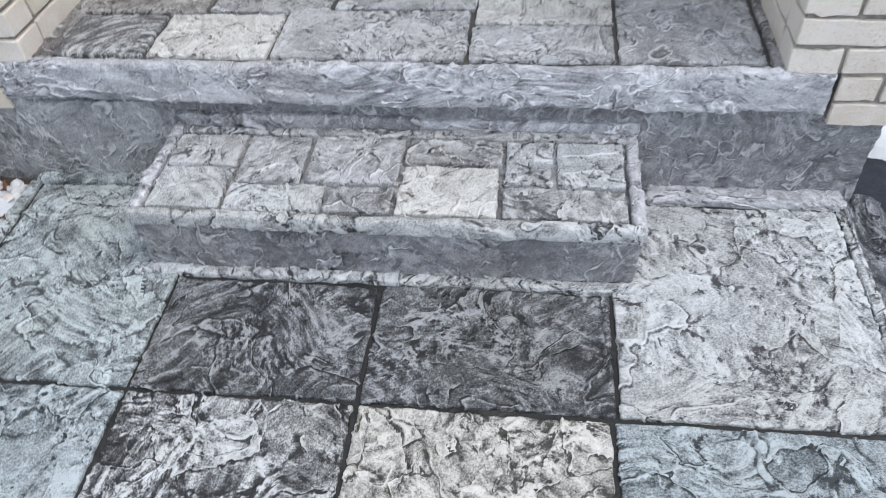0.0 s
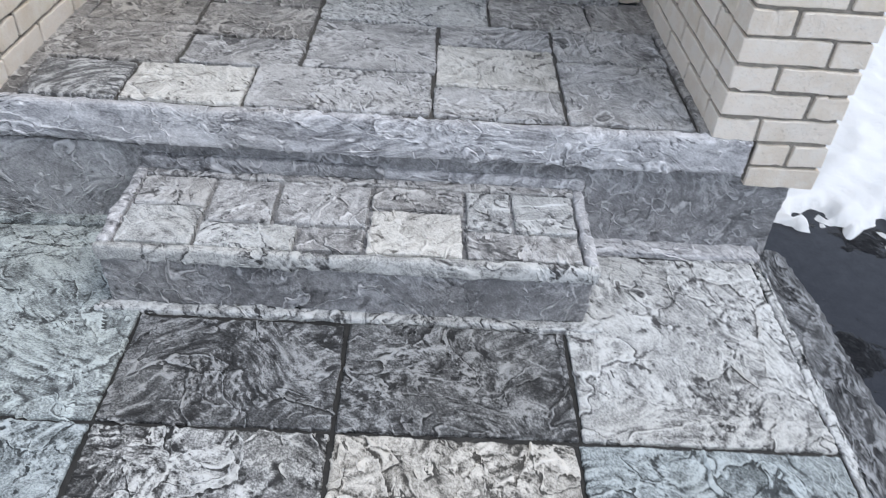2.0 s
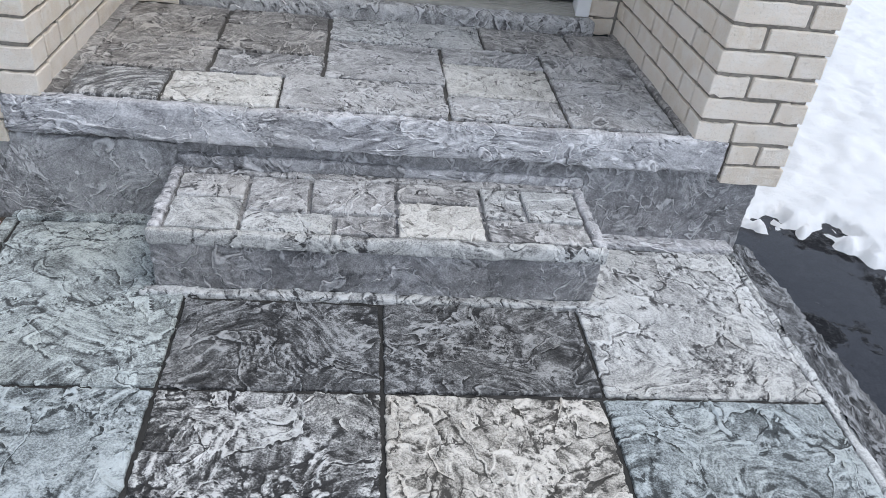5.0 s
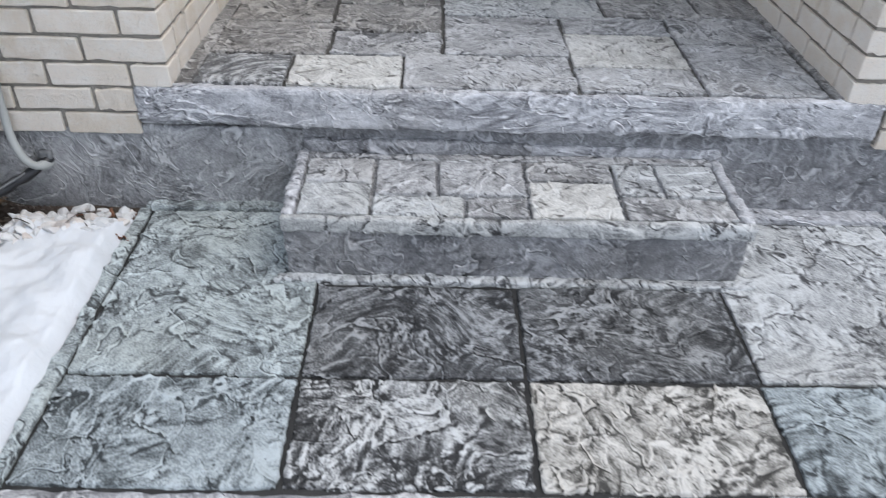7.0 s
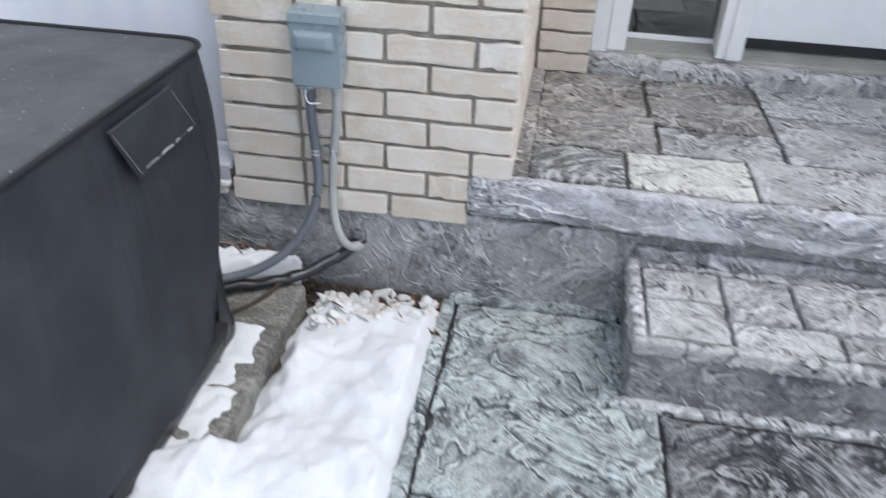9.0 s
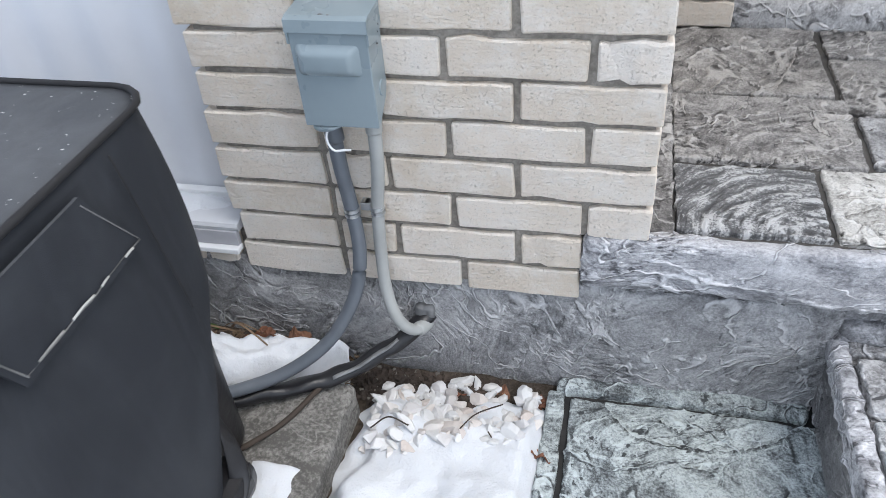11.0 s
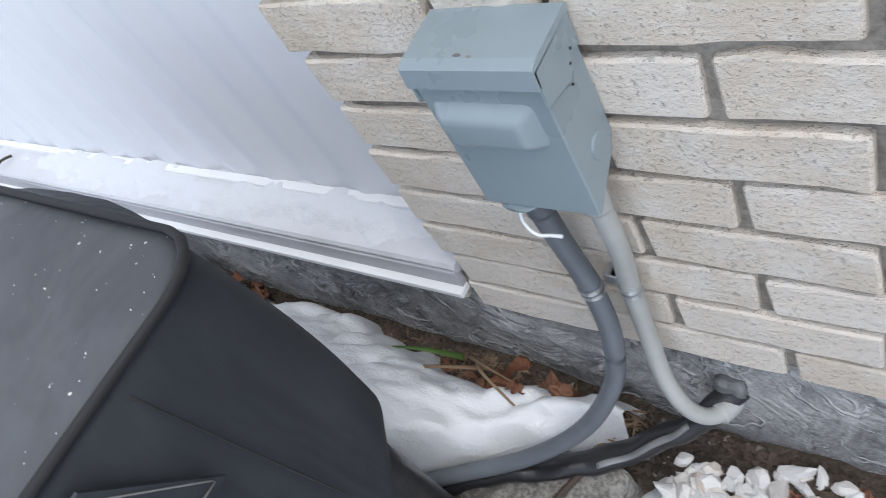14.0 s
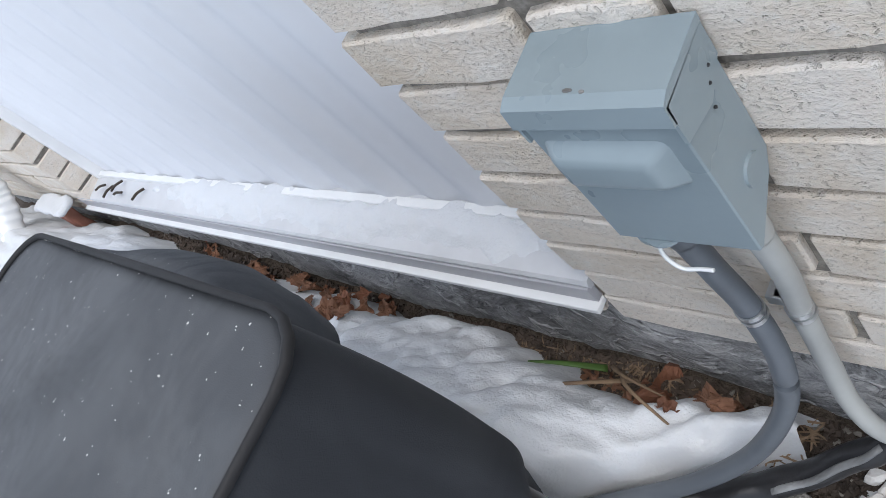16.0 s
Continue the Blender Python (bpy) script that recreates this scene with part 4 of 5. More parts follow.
for i, p in enumerate(seam):
    d = Vector((p.x, p.y, 0)).normalized()
    for k in range(8):
        a = 2 * math.pi * k / 8
        verts.append((p.x + d.x * 0.0048 * math.cos(a), p.y + d.y * 0.0048 * math.cos(a), ACH + 0.001 + 0.0048 * math.sin(a)))
for i in range(120):
    for k in range(8):
        j = (i + 1) % 120
        faces.append((i * 8 + k, i * 8 + (k + 1) % 8, j * 8 + (k + 1) % 8, j * 8 + k))
mesh_object("piping", verts, faces, CLOTH_TRIM, cover, "raised black piping along the seam")
rough_box("unit_base", (-0.325, -0.32, 0.0), (0.322, 0.315, 0.32), BLACK, AC, "black lower casing of the unit", r=0.03, cell=0.06, amp=0.001)
# stitched vent flap on the side
bm = bmesh.new()
q = [(0.0, 0.145, 0.622), (0.0, -0.060, 0.620), (0.012, -0.020, 0.522), (0.008, 0.200, 0.522)]
f = [bm.verts.new((ACX + 0.017 + x, y, z)) for x, y, z in q]
g = [bm.verts.new((ACX + 0.013 + x, y, z)) for x, y, z in q]
bm.faces.new(f)
bm.faces.new(g[::-1])
for k in range(4):
    bm.faces.new((f[k], g[k], g[(k + 1) % 4], f[(k + 1) % 4]))
bmesh.ops.recalc_face_normals(bm, faces=bm.faces)
flap = part("flap", bm, CLOTH, cover, "sewn cloth vent flap with pale stitching")
THREAD = simple("pale_thread", (0.13, 0.13, 0.13), 0.8, 0.0, 0.002, 60, 0.6)
FRAY = simple("frayed_white_thread", (0.32, 0.32, 0.31), 0.8, 0.0, 0.002, 60, 0.5)
tube("stitching", [(ACX + 0.029, -0.012, 0.530), (ACX + 0.028, 0.09, 0.529), (ACX + 0.026, 0.192, 0.531)], 0.0010, THREAD, AC, sides=6, wobble=0.003)
for y0, y1 in ((0.005, 0.045), (0.060, 0.098), (0.112, 0.128), (0.160, 0.176)):
    tube("frayed_thread", [(ACX + 0.029, y0, 0.531), (ACX + 0.030, 0.5 * (y0 + y1), 0.533), (ACX + 0.028, y1, 0.531)], 0.0015, FRAY, AC, "frayed white thread", sides=6, wobble=0.002)
tube("stitching", [(ACX + 0.018, -0.052, 0.612), (ACX + 0.030, -0.014, 0.530)], 0.0008, FRAY, AC, sides=6)
tube("stitching", [(ACX + 0.018, 0.142, 0.614), (ACX + 0.026, 0.193, 0.531)], 0.0007, THREAD, AC, sides=6)
tube("seam", [(ACX + 0.012, 0.214, 0.628), (ACX + 0.020, 0.226, 0.50), (ACX + 0.024, 0.238, 0.38)], 0.0012, CLOTH_TRIM, cover, sides=6)
bm = box_bm((-0.345, -0.335, 0.0), (0.376, 0.23, 0.066), 0.022)
part("base_pan", bm, BLACK, AC, "black plastic base under the cover")
strap = tube("strap", [(0.330, 0.22, 0.20), (0.352, 0.215, 0.12), (0.365, 0.19, 0.055), (0.360, 0.15, 0.03), (0.345, 0.13, 0.06), (0.338, 0.15, 0.16)], 0.016, BLACK, AC, "loose black strap", flat=0.25)
verts, faces = [], []
for j in range(9):
    for i in range(25):
        u, v = i / 24, j / 8
        bulge = math.sin(math.pi * u) ** 0.7
        verts.append((-0.20 + 0.40 * u, 0.336 + 0.062 * bulge * math.sin(v * 1.7) + 0.006 * n3(u, v, 5), 0.625 - 0.02 * bulge * v - 0.13 * v * v))
for j in range(8):
    for i in range(24):
        k = j * 25 + i
        faces.append((k, k + 1, k + 26, k + 25))
skirt = mesh_object("skirt_flap", verts, faces, CLOTH, cover, "loose fold of cloth behind the unit")
thick = skirt.modifiers.new("thick", "SOLIDIFY")
thick.thickness = 0.004
for x, y, z in ((0.326, 0.235, 0.155), (0.327, 0.205, 0.085)):
    bm = bmesh.new()
    bmesh.ops.create_cone(bm, cap_ends=True, segments=12, radius1=0.008, radius2=0.007, depth=0.012, matrix=Matrix.Translation((x, y, z)) @ Matrix.Rotation(radians(90), 4, "Y"))
    part("bolt", bm, WHITE_PVC, AC, "pale bolt head")

# ---- snow ----


def bed_snow(x, y):
    left = -0.350 - 0.14 * min(1.0, max(0.0, (-0.60 - y) / 0.12)) + 0.035 * n3(x, y, 9, 5) + 0.025 * n3(x, y, 24, 5)
    edge = min(1.0, (x - left) / 0.055, (-0.005 - x) / 0.035, (-0.058 + 0.05 * n3(x, y, 14, 2) - y) / 0.09)
    over_pad = 0.058 * min(1.0, max(0.0, (-0.325 - x) / 0.03)) * min(1.0, max(0.0, (-0.60 - y) / 0.06))
    lumps = 0.024 * n3(x, y, 7) + 0.012 * n3(x, y, 15) + 0.005 * n3(x, y, 33) + 0.002 * n3(x, y, 60)
    return -0.02 + 0.052 * max(-0.6, edge) + over_pad * (1.0 if edge > 0 else 0.6) + lumps * (0.35 + 0.65 * max(0.0, edge))


s1 = height_sheet("bed_snow", list(np.arange(-0.56, 0.0, 0.007)), list(np.arange(-1.3, -0.03, 0.008)), bed_snow, SNOW)
tagged(s1, "white lumpy snow over the gravel bed beside the patio", "snow", kind="stuff")


def pad_snow(x, y):
    m = 0.8 * n3(x, y, 7, 1) + 0.4 * n3(x, y, 21, 3) + 0.15 * n3(x, y, 50, 3) + (0.6 if y < -0.50 or -0.42 < y < -0.29 else -0.15 if y < -0.29 else -0.9) - abs(x + 0.415) * 4 - max(0.0, (x + 0.395) * 22)
    return 0.050 + 0.014 * max(-1.2, min(0.8, m)) + 0.003 * n3(x, y, 45)


s2 = height_sheet("pad_snow", list(np.arange(-0.47, -0.356, 0.006)), list(np.arange(-0.80, -0.16, 0.006)), pad_snow, SNOW)
tagged(s2, "thin broken snow on the concrete pad", "snow", kind="stuff")


def wall_snow(x, y):
    back = (-0.030 + 0.020 * min(1.0, max(0.0, (-0.70 - x) / 0.1)) + 0.025 * n3(x, 0, 7, 2) + 0.02 * n3(x, y, 21, 2) - y - 0.025 * math.exp(-((x + 0.64) / 0.10) ** 2)) / 0.05
    end = (-0.43 + 1.3 * (y + 0.09) - x + 0.025 * n3(x, y, 15, 6)) / 0.05
    edge = min(back, end) - 1.2 * math.exp(-((x + 1.75) / 0.22) ** 2)
    full = max(0.0, min(1.0, edge))
    dome = full * (2.0 - full)
    rise = 0.13 * min(1.0, max(0.0, (-0.05 - y) / 0.12)) * min(1.0, max(0.0, (-0.50 - x) / 0.16))
    pocks = 0.034 * abs(n3(x, y, 15, 5)) + 0.020 * abs(n3(x, y, 33, 2)) + 0.10 * min(0.0, n3(x, y, 22, 8) + 0.40)
    lumps = 0.014 * n3(x, y, 8, 9) + 0.006 * n3(x, y, 20, 9) + 0.003 * n3(x, y, 60)
    return 0.018 + far_bank(x) + 0.080 * dome + 0.05 * min(0.0, max(-0.7, edge)) + dome * (rise + pocks) + lumps * (0.4 + 0.6 * dome)


s3 = height_sheet("wall_snow", list(np.arange(-3.4, -1.6, 0.03)) + list(np.arange(-1.6, -0.38, 0.008)), list(np.arange(-0.42, 0.0, 0.006)), wall_snow, SNOW)
tagged(s3, "white pocked snow between the cover and the foundation", "snow", kind="stuff")


def drive_snow(x, y):
    d = max(x - 2.57 + 0.25 * min(0.0, y), y - 0.30) + 0.11 * n3(x, y, 5, 4) + 0.12 * n3(x, y, 12, 4) + 0.14 * n3(x, y, 30, 4)
    return -0.115 + 0.045 * max(-0.7, min(1.0, d / 0.10)) + (0.03 * n3(x, y, 2.2) + 0.022 * n3(x, y, 6, 2) + 0.014 * n3(x, y, 13) + 0.010 * n3(x, y, 27)) * min(1.0, max(0.0, 3 * d))


s4 = height_sheet("drive_snow", list(np.arange(2.11, 5.0, 0.022)) + [5.5, 7, 10, 16, 30, 60, 150, 500], [-500, -150, -60, -25, -12, -7, -4, -2.5] + list(np.arange(-1.8, 3.2, 0.022)) + [3.6, 5, 8, 14, 30, 60, 150, 500], drive_snow, SNOW)
tagged(s4, "white snow field melting back from wet asphalt", "snow", kind="stuff")


def yard_snow(x, y):
    d = min(-1.06 + 0.07 * n3(x, y, 5, 7) + 0.03 * n3(x, y, 18, 7) - y - (0.05 if 0.9 < x < 1.6 else -0.07 if x < 0.55 else 0.0), 2.6 - x)
    return -0.085 + 0.06 * max(-0.6, min(1.0, d / 0.08)) + 0.02 * n3(x, y, 3) * min(1, max(0, d)) + 0.006 * n3(x, y, 14)


s5 = height_sheet("yard_snow", [-500, -150, -60, -25, -12, -7, -4, -2.5, -1.5, -1.0] + list(np.arange(-0.6, 2.5, 0.022)) + [2.6], [-500, -150, -60, -25, -12, -7, -4, -2.5] + list(np.arange(-2.0, -0.975, 0.018)), yard_snow, SNOW)
tagged(s5, "white snow over the yard in front of the patio", "snow", kind="stuff")

# ---- stones, leaves, litter ----
rng = random.Random(7)


def stone_mesh(seed):
    bm = bmesh.new()
    bmesh.ops.create_icosphere(bm, subdivisions=2, radius=1.0)
    r2 = random.Random(seed)
    planes = [(Vector((r2.uniform(-1, 1), r2.uniform(-1, 1), r2.uniform(-1, 1))).normalized(), r2.uniform(0.32, 0.66)) for _ in range(9)]
    for v in bm.verts:
        for d, h in planes:
            k = v.co.dot(d)
            if k > h:
                v.co -= d * (k - h)
        v.co.z *= 0.6
    me = bpy.data.meshes.new("stone")
    bm.to_mesh(me)
    bm.free()
    me.materials.append(STONE)
    return me


STONES = [stone_mesh(s) for s in range(6)]
for k in range(155):
    x = rng.uniform(-0.32, -0.022)
    y = -0.022 - 0.17 * rng.random() ** 1.15 - (0.03 if x < -0.2 else 0)
    s = 0.011 + 0.014 * rng.random() ** 1.5
    ob = new("landscape_stone", STONES[k % 6])
    ob.matrix_world = pose(x, y, max(-0.012, bed_snow(x, y) - 0.004) + 0.25 * s, rng.uniform(-25, 25), rng.uniform(-25, 25), rng.uniform(0, 360)) @ Matrix.Diagonal((s * rng.uniform(0.9, 1.4), s, s, 1))
    tagged(ob, "broken white landscaping stone in the snowy bed", "stone", "white landscaping stones")


def scatter(name, count, place_fn, meshes, material, label, category):
    verts, faces = [], []
    for _ in range(count):
        m = place_fn()
        me = meshes[rng.randrange(len(meshes))]
        o = len(verts)
        verts += [m @ v.co for v in me.vertices]
        faces += [tuple(o + i for i in p.vertices) for p in me.polygons]
    ob = mesh_object(name, verts, faces, material, smooth=False)
    return tagged(ob, label, category, kind="stuff")


def front_spot():
    s = rng.uniform(0.010, 0.022)
    x, y = rng.uniform(-0.1, 2.1), rng.uniform(-1.10, -0.968)
    return pose(x, y, -0.045 + rng.uniform(-0.012, 0.02), rng.uniform(-40, 40), rng.uniform(-40, 40), rng.uniform(0, 360)) @ Matrix.Diagonal((s * 1.3, s, s, 1))


scatter("white_gravel", 620, front_spot, STONES, STONE, "white landscaping gravel along the patio edge", "gravel")


def chip_mesh(seed):
    bm = bmesh.new()
    bmesh.ops.create_cube(bm, size=1.0)
    r2 = random.Random(seed)
    for v in bm.verts:
        v.co = Vector((v.co.x * 2.2 * r2.uniform(0.6, 1.2), v.co.y * r2.uniform(0.4, 1), v.co.z * 0.5 * r2.uniform(0.5, 1.2)))
    me = bpy.data.meshes.new("chip")
    bm.to_mesh(me)
    bm.free()
    return me


CHIPS = [chip_mesh(s) for s in range(5)]
GRITS = STONES
GRIT = simple("brown_grey_grit", (0.17, 0.155, 0.135), 0.85, 0.0, 0.004, 90, 0.4)


def mulch_spot():
    s = rng.uniform(0.003, 0.0095)
    u = rng.random()
    if u < 0.7:
        x, y = rng.uniform(-2.2, -0.22), -0.004 - 0.085 * rng.random() ** 1.4
    elif u < 0.85:
        x, y = rng.uniform(-0.36, -0.1), rng.uniform(-0.09, -0.01)
    else:
        x, y = rng.uniform(-0.75, -0.36), rng.uniform(-0.19, -0.02)
    return pose(x, y, ground_z(x, y) + 0.006, rng.uniform(-40, 40), rng.uniform(-40, 40), rng.uniform(0, 360)) @ Matrix.Diagonal((s, s, s, 1))


scatter("mulch", 5200, mulch_spot, CHIPS, MULCH, "dark shredded mulch and grit along the foundation", "mulch")
def straw_spot():
    s = rng.uniform(0.0035, 0.007)
    x, y = rng.uniform(-0.85, -0.38), -0.008 - 0.08 * rng.random()
    return pose(x, y, max(ground_z(x, y), min(0.01, wall_snow(x, y))) + 0.008, rng.uniform(-25, 25), rng.uniform(-25, 25), rng.uniform(0, 360)) @ Matrix.Diagonal((2.2 * s, 0.5 * s, 0.5 * s, 1))


scatter("dry_straw", 380, straw_spot, CHIPS, LEAF_TAN, "bits of dry tan straw in the mulch", "straw")
scatter("pale_grit", 220, mulch_spot, GRITS, GRIT, "pale stone chips in the mulch", "grit")


def leaf_mesh(seed, material, curl=0.35):
    r2 = random.Random(seed)
    verts, faces = [], []
    lobes = r2.choice((5, 7))
    nr, na = 5, 40
    jag = [0.06 * r2.uniform(-1, 1) for _ in range(na)]
    for i in range(nr + 1):
        for k in range(na):
            a = 2 * math.pi * k / na
            rad = (0.72 + 0.12 * math.cos(lobes * a + 0.9 * math.sin(2 * a + seed)) * (1.3 if seed % 3 == 1 else 0.6) + 0.13 * math.cos(a + seed) + jag[k]) * i / nr
            x, y = rad * math.cos(a) * 1.2, rad * math.sin(a) * 0.85
            z = curl * (1.3 * y * y - 0.7 * x * x + 0.35 * x) + 0.55 * n3(x, y, 2.6, seed) + 0.12 * n3(x, y, 7, seed)
            verts.append((x, y, z))
    for i in range(nr):
        for k in range(na):
            a, b = i * na + k, i * na + (k + 1) % na
            faces.append((a, b, b + na, a + na))
    me = bpy.data.meshes.new("leaf")
    me.from_pydata(verts, [], faces)
    me.materials.append(material)
    return me


LEAF_RUST = simple("rusty_leaf", (0.175, 0.085, 0.05), 0.75, 0.0, 0.004, 60, 0.35)
LEAVES = [leaf_mesh(s, (LEAF_TAN, LEAF, LEAF_RUST)[s % 3], (0.5, 0.25, 0.7)[s % 3]) for s in range(9)]
spots = [(-0.560, -0.042, 0.056, 1), (-0.50, -0.038, 0.026, 2), (-0.475, -0.030, 0.022, 5), (-0.52, -0.072, 0.017, 4), (-0.60, -0.040, 0.022, 1), (-0.47, -0.050, 0.019, 2), (-0.66, -0.045, 0.024, 2), (-0.62, -0.060, 0.015, 5), (-0.70, -0.035, 0.022, 5),
         (-0.012, -0.165, 0.026, 1), (-0.022, -0.045, 0.020, 4), (-0.10, -0.030, 0.018, 2), (-0.17, -0.050, 0.014, 4), (-0.70, -0.235, 0.025, 1), (-0.77, -0.20, 0.02, 2)]
for k in range(64):
    x = -1.15 - 0.70 * rng.random()
    spots.append((x, rng.uniform(-0.095, -0.012), rng.uniform(0.018, 0.034), rng.choice((2, 5, 8, 2, 4))))
for x, y, s, k in spots:
    ob = new("dead_leaf", LEAVES[k])
    ob.matrix_world = pose(x, y, max(ground_z(x, y), wall_snow(x, y) if x < -0.4 else bed_snow(x, y)) + 0.010, rng.uniform(-30, 30), rng.uniform(-30, 30), rng.uniform(0, 360)) @ Matrix.Diagonal((s, s, s, 1))
    tagged(ob, "curled brown dead leaf lying by the wall", "leaf", "dead leaves")


def blade(name, points, width, material, label):
    ob = tube(name, points, lambda t: width * (1 - 0.75 * t), material, sides=6, flat=0.25)
    return tagged(ob, label, "blade of grass")


blade("green_blade", [(-0.655, -0.030, 0.075), (-0.70, -0.050, 0.115), (-0.76, -0.062, 0.118)], 0.007, GREEN, "short green leaf blade in the mulch")
blade("dry_blade", [(-0.60, -0.035, 0.075), (-0.655, -0.075, 0.128), (-0.715, -0.100, 0.135), (-0.735, -0.125, 0.112)], 0.0045, LEAF_TAN, "dry tan grass blade over the snow")
blade("dry_blade", [(-0.63, -0.028, 0.075), (-0.585, -0.060, 0.125), (-0.53, -0.085, 0.115), (-0.49, -0.100, 0.085)], 0.004, LEAF_TAN, "dry tan grass blade over the snow")
blade("dry_blade", [(-0.66, -0.020, 0.06), (-0.60, -0.045, 0.112), (-0.54, -0.055, 0.100)], 0.0045, LEAF_TAN, "dry tan grass blade over the snow")
for pts in (((-0.30, -0.19, 0.045), (-0.27, -0.175, 0.062), (-0.235, -0.178, 0.05)), ((-0.15, -0.17, 0.045), (-0.125, -0.14, 0.055), (-0.085, -0.10, 0.04)), ((-0.10, -0.165, 0.045), (-0.092, -0.175, 0.044))):
    tagged(tube("twig", pts, 0.0014, TWIG, sides=6), "thin dark twig lying on the snow", "twig", "twigs")

for x, y, a in ((-2.20, 0.030, 0.5), (-2.13, 0.022, 1.2), (-2.09, 0.040, 0.9), (-2.06, 0.020, 0.2), (-1.93, 0.026, 1.0)):
    z = 0.326 + 0.155 * (y - 0.002)
    dx, dy = 0.022 * math.cos(a), 0.022 * math.sin(a)
    tagged(tube("twig", ((x - dx, y - dy, z), (x, y, z + 0.004), (x + dx, y + dy, z)), 0.0034, TWIG, sides=6, wobble=0.002), "short dark twig lying on the white sill", "twig", "twigs")

# ---- downspout and broken brick by the far end of the window ----
spout = thing("downspout", "white corrugated downspout elbow by the wall", "downspout", (-2.74, -0.06, 0.0))
verts, faces = [], []
path = smooth_path([(0, 0, 1.4), (0, 0, 0.9), (0, 0, 0.50), (0.0, -0.03, 0.40), (0.0, -0.10, 0.32), (0.0, -0.22, 0.24), (0.0, -0.38, 0.16)], 14)
for i, p in enumerate(path):
    d = (path[min(i + 1, len(path) - 1)] - path[max(i - 1, 0)]).normalized()
    u = Vector((1, 0, 0)).cross(d)
    rib = 1 + 0.09 * ((i // 2) % 2 if 18 < i < 80 else 0)
    for k in range(24):
        a = 2 * math.pi * k / 24
        c, s = math.cos(a), math.sin(a)
        verts.append(p + Vector((1, 0, 0)) * 0.048 * rib * math.copysign(abs(c) ** 0.6, c) + u * 0.034 * rib * math.copysign(abs(s) ** 0.6, s))
for i in range(len(path) - 1):
    for k in range(24):
        a, b = i * 24 + k, i * 24 + (k + 1) % 24
        faces.append((a, b, b + 24, a + 24))
mesh_object("pipe", verts, faces, WHITE_PVC, spout)
clay = rough_box("clay_brick", (-2.60, -0.060, -0.02), (-2.52, -0.025, 0.305), TERRACOTTA, r=0.008, cell=0.02, amp=0.006, freq=20)
tagged(clay, "weathered red clay block leaning by the wall", "brick")
cap = rough_box("snow_cap", (-2.66, -0.075, 0.303), (-2.42, -0.008, 0.325), SNOW, r=0.016, cell=0.015, amp=0.008, freq=15)
tagged(cap, "small cap of snow on the clay block", "snow", kind="stuff")

# ---- bricks ----
BRICK_MESHES = {}


def brick_mesh(length, depth, variant):
    key = (round(length, 3), round(depth, 3), variant)
    if key in BRICK_MESHES:
        return BRICK_MESHES[key]
    r2 = random.Random(str(key))
    bm = bmesh.new()
    bmesh.ops.create_cube(bm, size=1.0)
    bmesh.ops.transform(bm, matrix=Matrix.Diagonal((length, depth, BRICK_H, 1)), verts=bm.verts)
    for cut_at in [length * (k / 5 - 0.5) for k in range(1, 5)]:
        bmesh.ops.bisect_plane(bm, geom=bm.verts[:] + bm.edges[:] + bm.faces[:], plane_co=(cut_at + r2.uniform(-0.008, 0.008), 0, 0), plane_no=(1, 0, r2.uniform(-0.3, 0.3)))
    for v in bm.verts:
        v.co += Vector((r2.uniform(-1, 1) * 0.0022, r2.uniform(-1, 1) * 0.0010, r2.uniform(-1, 1) * 0.0021))
    sharp = [e for e in bm.edges if len(e.link_faces) == 2 and e.calc_face_angle() > 1.0]
    bmesh.ops.bevel(bm, geom=sharp, offset=0.0026, segments=1, affect="EDGES")
    me = bpy.data.meshes.new("brick")
    bm.to_mesh(me)
    bm.free()
    me.materials.append(BRICK)
    BRICK_MESHES[key] = me
    return me


brng = random.Random(3)


def lay(wall, along, a, b, face, course, out):
    """One brick from a to b along an axis ('x' or 'y'); face is its outer plane, out the sign of the outward normal."""
    z = BASE + (course - 1) * COURSE + BRICK_H / 2 + brng.uniform(-0.0008, 0.0008)
    depth = 0.09
    ob = new("brick", brick_mesh(b - a, depth, brng.randrange(4)))
    ob.parent = wall
    mid = (a + b) / 2
    inset = face - out * (depth / 2) + brng.uniform(-0.0012, 0.0012)
    turn = brng.choice((0, 180))
    ob.matrix_world = pose(mid, inset, z, 0, 0, turn + brng.uniform(-0.3, 0.3)) if along == "x" else pose(inset, mid, z, 0, 0, 90 + turn + brng.uniform(-0.3, 0.3))


def row(wall, along, cuts, face, course, out, joint=0.0105):
    for a, b in zip(cuts[:-1], cuts[1:]):
        if b - a > 0.02:
            lay(wall, along, a + joint / 2, b - joint / 2, face, course, out)


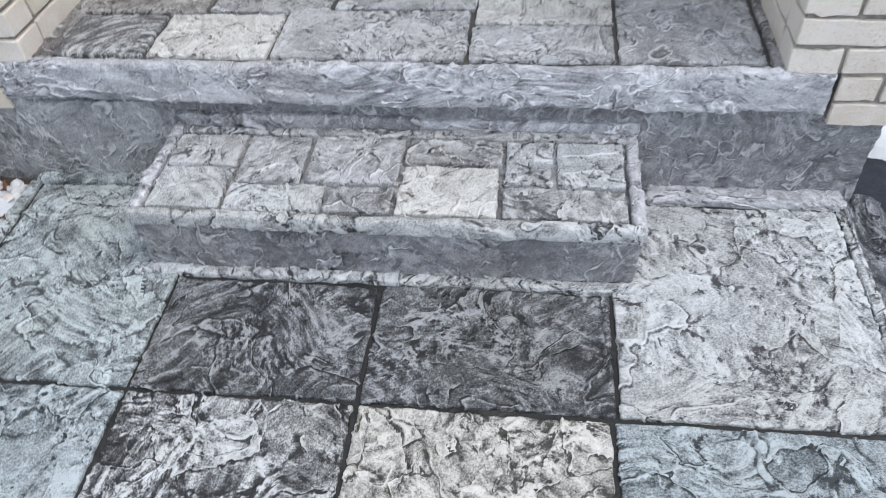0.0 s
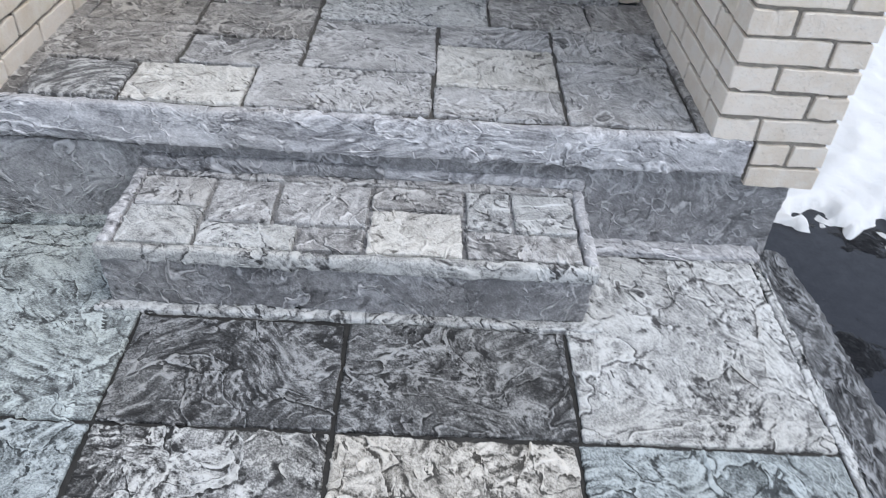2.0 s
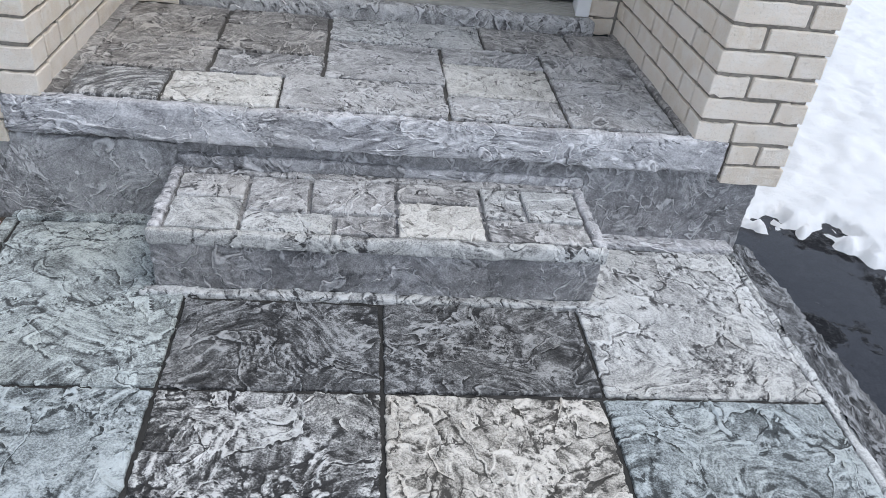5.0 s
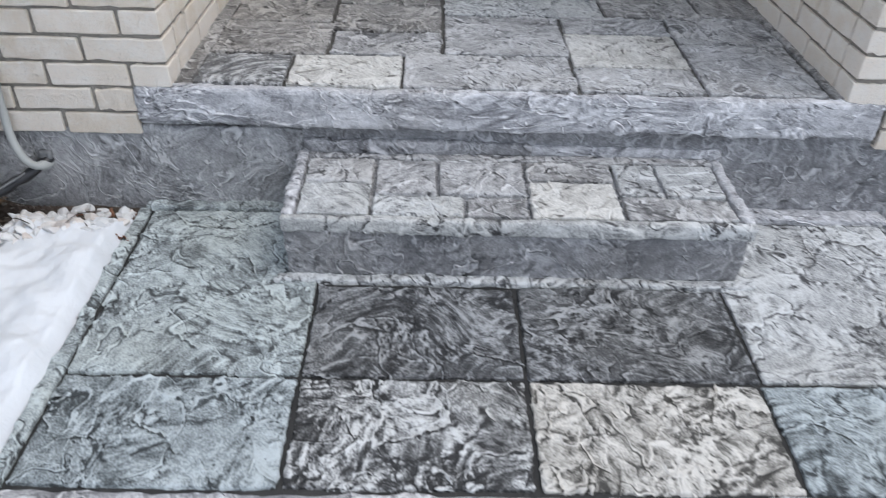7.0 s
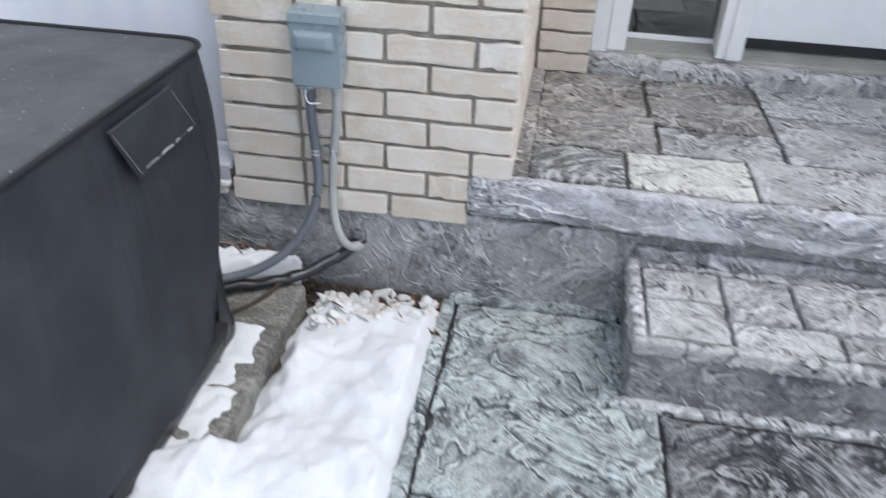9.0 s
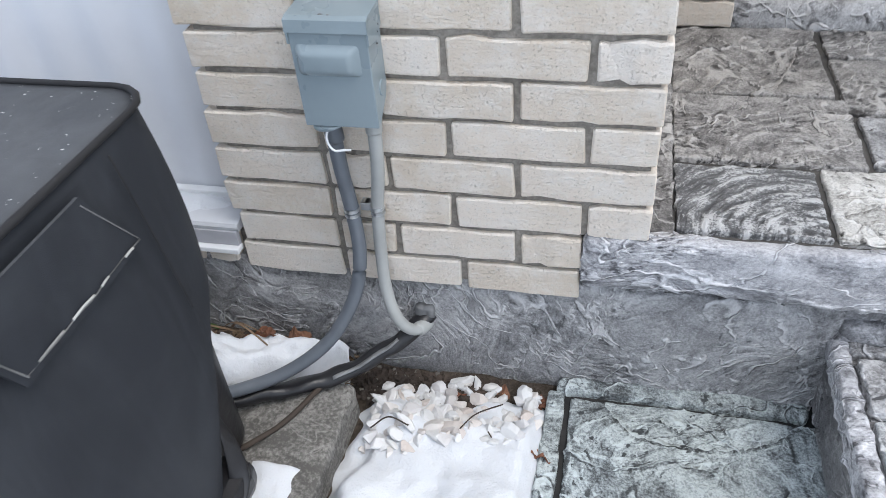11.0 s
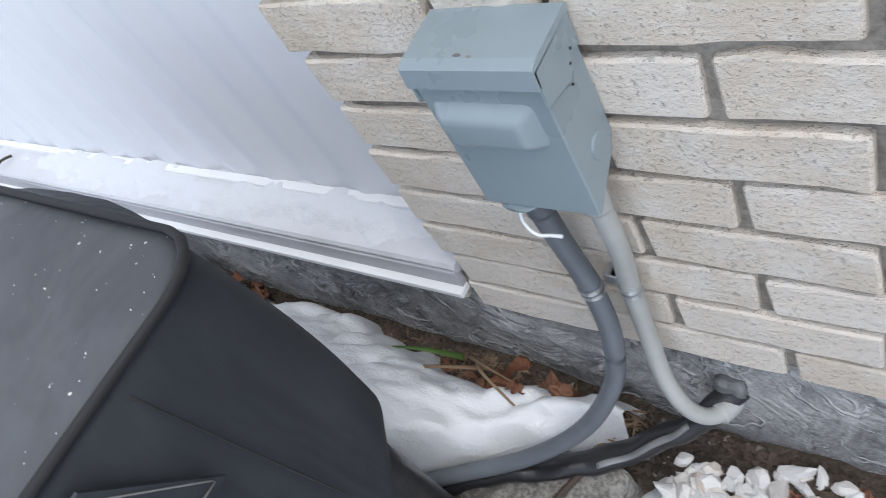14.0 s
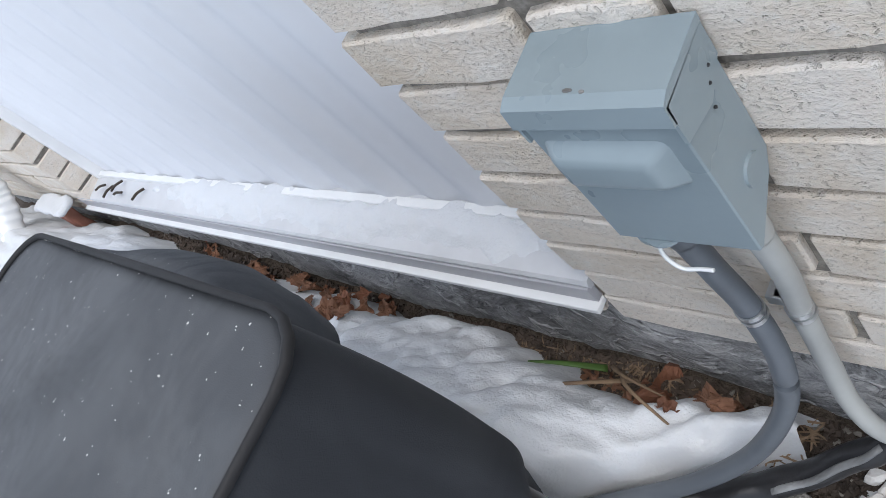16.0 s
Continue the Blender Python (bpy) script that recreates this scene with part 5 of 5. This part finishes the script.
J = 0.005
HIGH = int((TOP - BASE) / COURSE)
NEAR = 15
rest = []
for c in range(1, HIGH + 1):
    e = 0.1355 if c > 2 else 0.034
    if c == 1:
        cuts = [-0.567, -0.376, -0.163, e]
    elif c % 2:
        cuts = [-0.567, -0.376, -0.173, 0.031, e]
    else:
        cuts = [-0.567, -0.376, -0.273, -0.071, e]
    cuts[0] += brng.uniform(-0.009, 0.006)
    right = [1.950, 2.140] if c == 1 else [1.950, 2.043, 2.140] if c == 2 else [1.8350, 1.945, 2.140] if c % 2 else [1.8350, 2.045, 2.140]
    side = [0.092, 0.30, 0.51, 0.72, 0.815] if c % 2 else [0.092, 0.195, 0.405, 0.615, 0.815]
    side_r = [0.092, 0.30, 0.51, 0.72, 0.875] if c % 2 else [0.092, 0.195, 0.405, 0.615, 0.80, 0.875]
    far = [-3.6, -3.39, -3.18, -2.97, -2.76, -2.55, -2.285] if c % 2 else [-3.6, -3.5, -3.29, -3.08, -2.87, -2.66, -2.45, -2.285]
    jobs = [(wall_left, "x", cuts, 0.0, -1), (pier_right, "x", right, 0.0, -1)]
    if c > 2:
        jobs += [(wall_left, "y", side, 0.130, 1), (pier_right, "y", side_r, 1.840, -1), (wall_left, "x", [0.135, 0.305], 0.803, -1), (pier_right, "x", [1.725, 1.835], 0.862, -1)]
    jobs.append((wall_far, "x", far, 0.0, -1))
    if BASE + c * COURSE > 1.88:
        jobs.append((wall_far, "x", list(np.arange(-2.285 + (0.1 if c % 2 else 0.0), -0.56, 0.21)), 0.0, -1))
    for job in jobs:
        if c <= NEAR:
            row(job[0], job[1], job[2], job[3], c, job[4])
        else:
            rest.append((c, job))
# rowlock bricks under the sill
for k in range(24):
    x = -2.27 + 0.0705 * k
    ob = new("brick", brick_mesh(0.060, 0.09, k % 4))
    ob.parent = wall_far
    ob.matrix_world = pose(x + 0.035, 0.047, 0.252, 0, 0, 0)
# the courses high up, out of reach, as one mesh a wall
for wall in (wall_left, wall_far, pier_right):
    verts, faces = [], []
    for c, (w, along, cuts, face, out) in rest:
        if w is not wall:
            continue
        z0 = BASE + (c - 1) * COURSE
        for a, b in zip(cuts[:-1], cuts[1:]):
            a, b = a + J, b - J
            f0, f1 = (face, face - out * 0.09)
            o = len(verts)
            for z in (z0, z0 + BRICK_H):
                for u, v in ((a, f0), (b, f0), (b, f1), (a, f1)):
                    verts.append((u, v, z) if along == "x" else (v, u, z))
            faces += [(o, o + 1, o + 2, o + 3), (o + 4, o + 5, o + 6, o + 7), (o, o + 1, o + 5, o + 4), (o + 1, o + 2, o + 6, o + 5), (o + 2, o + 3, o + 7, o + 6), (o + 3, o, o + 4, o + 7)]
    ob = mesh_object("upper_bricks", verts, faces, BRICK, wall, smooth=False)
    tagged(ob, kind="stuff")
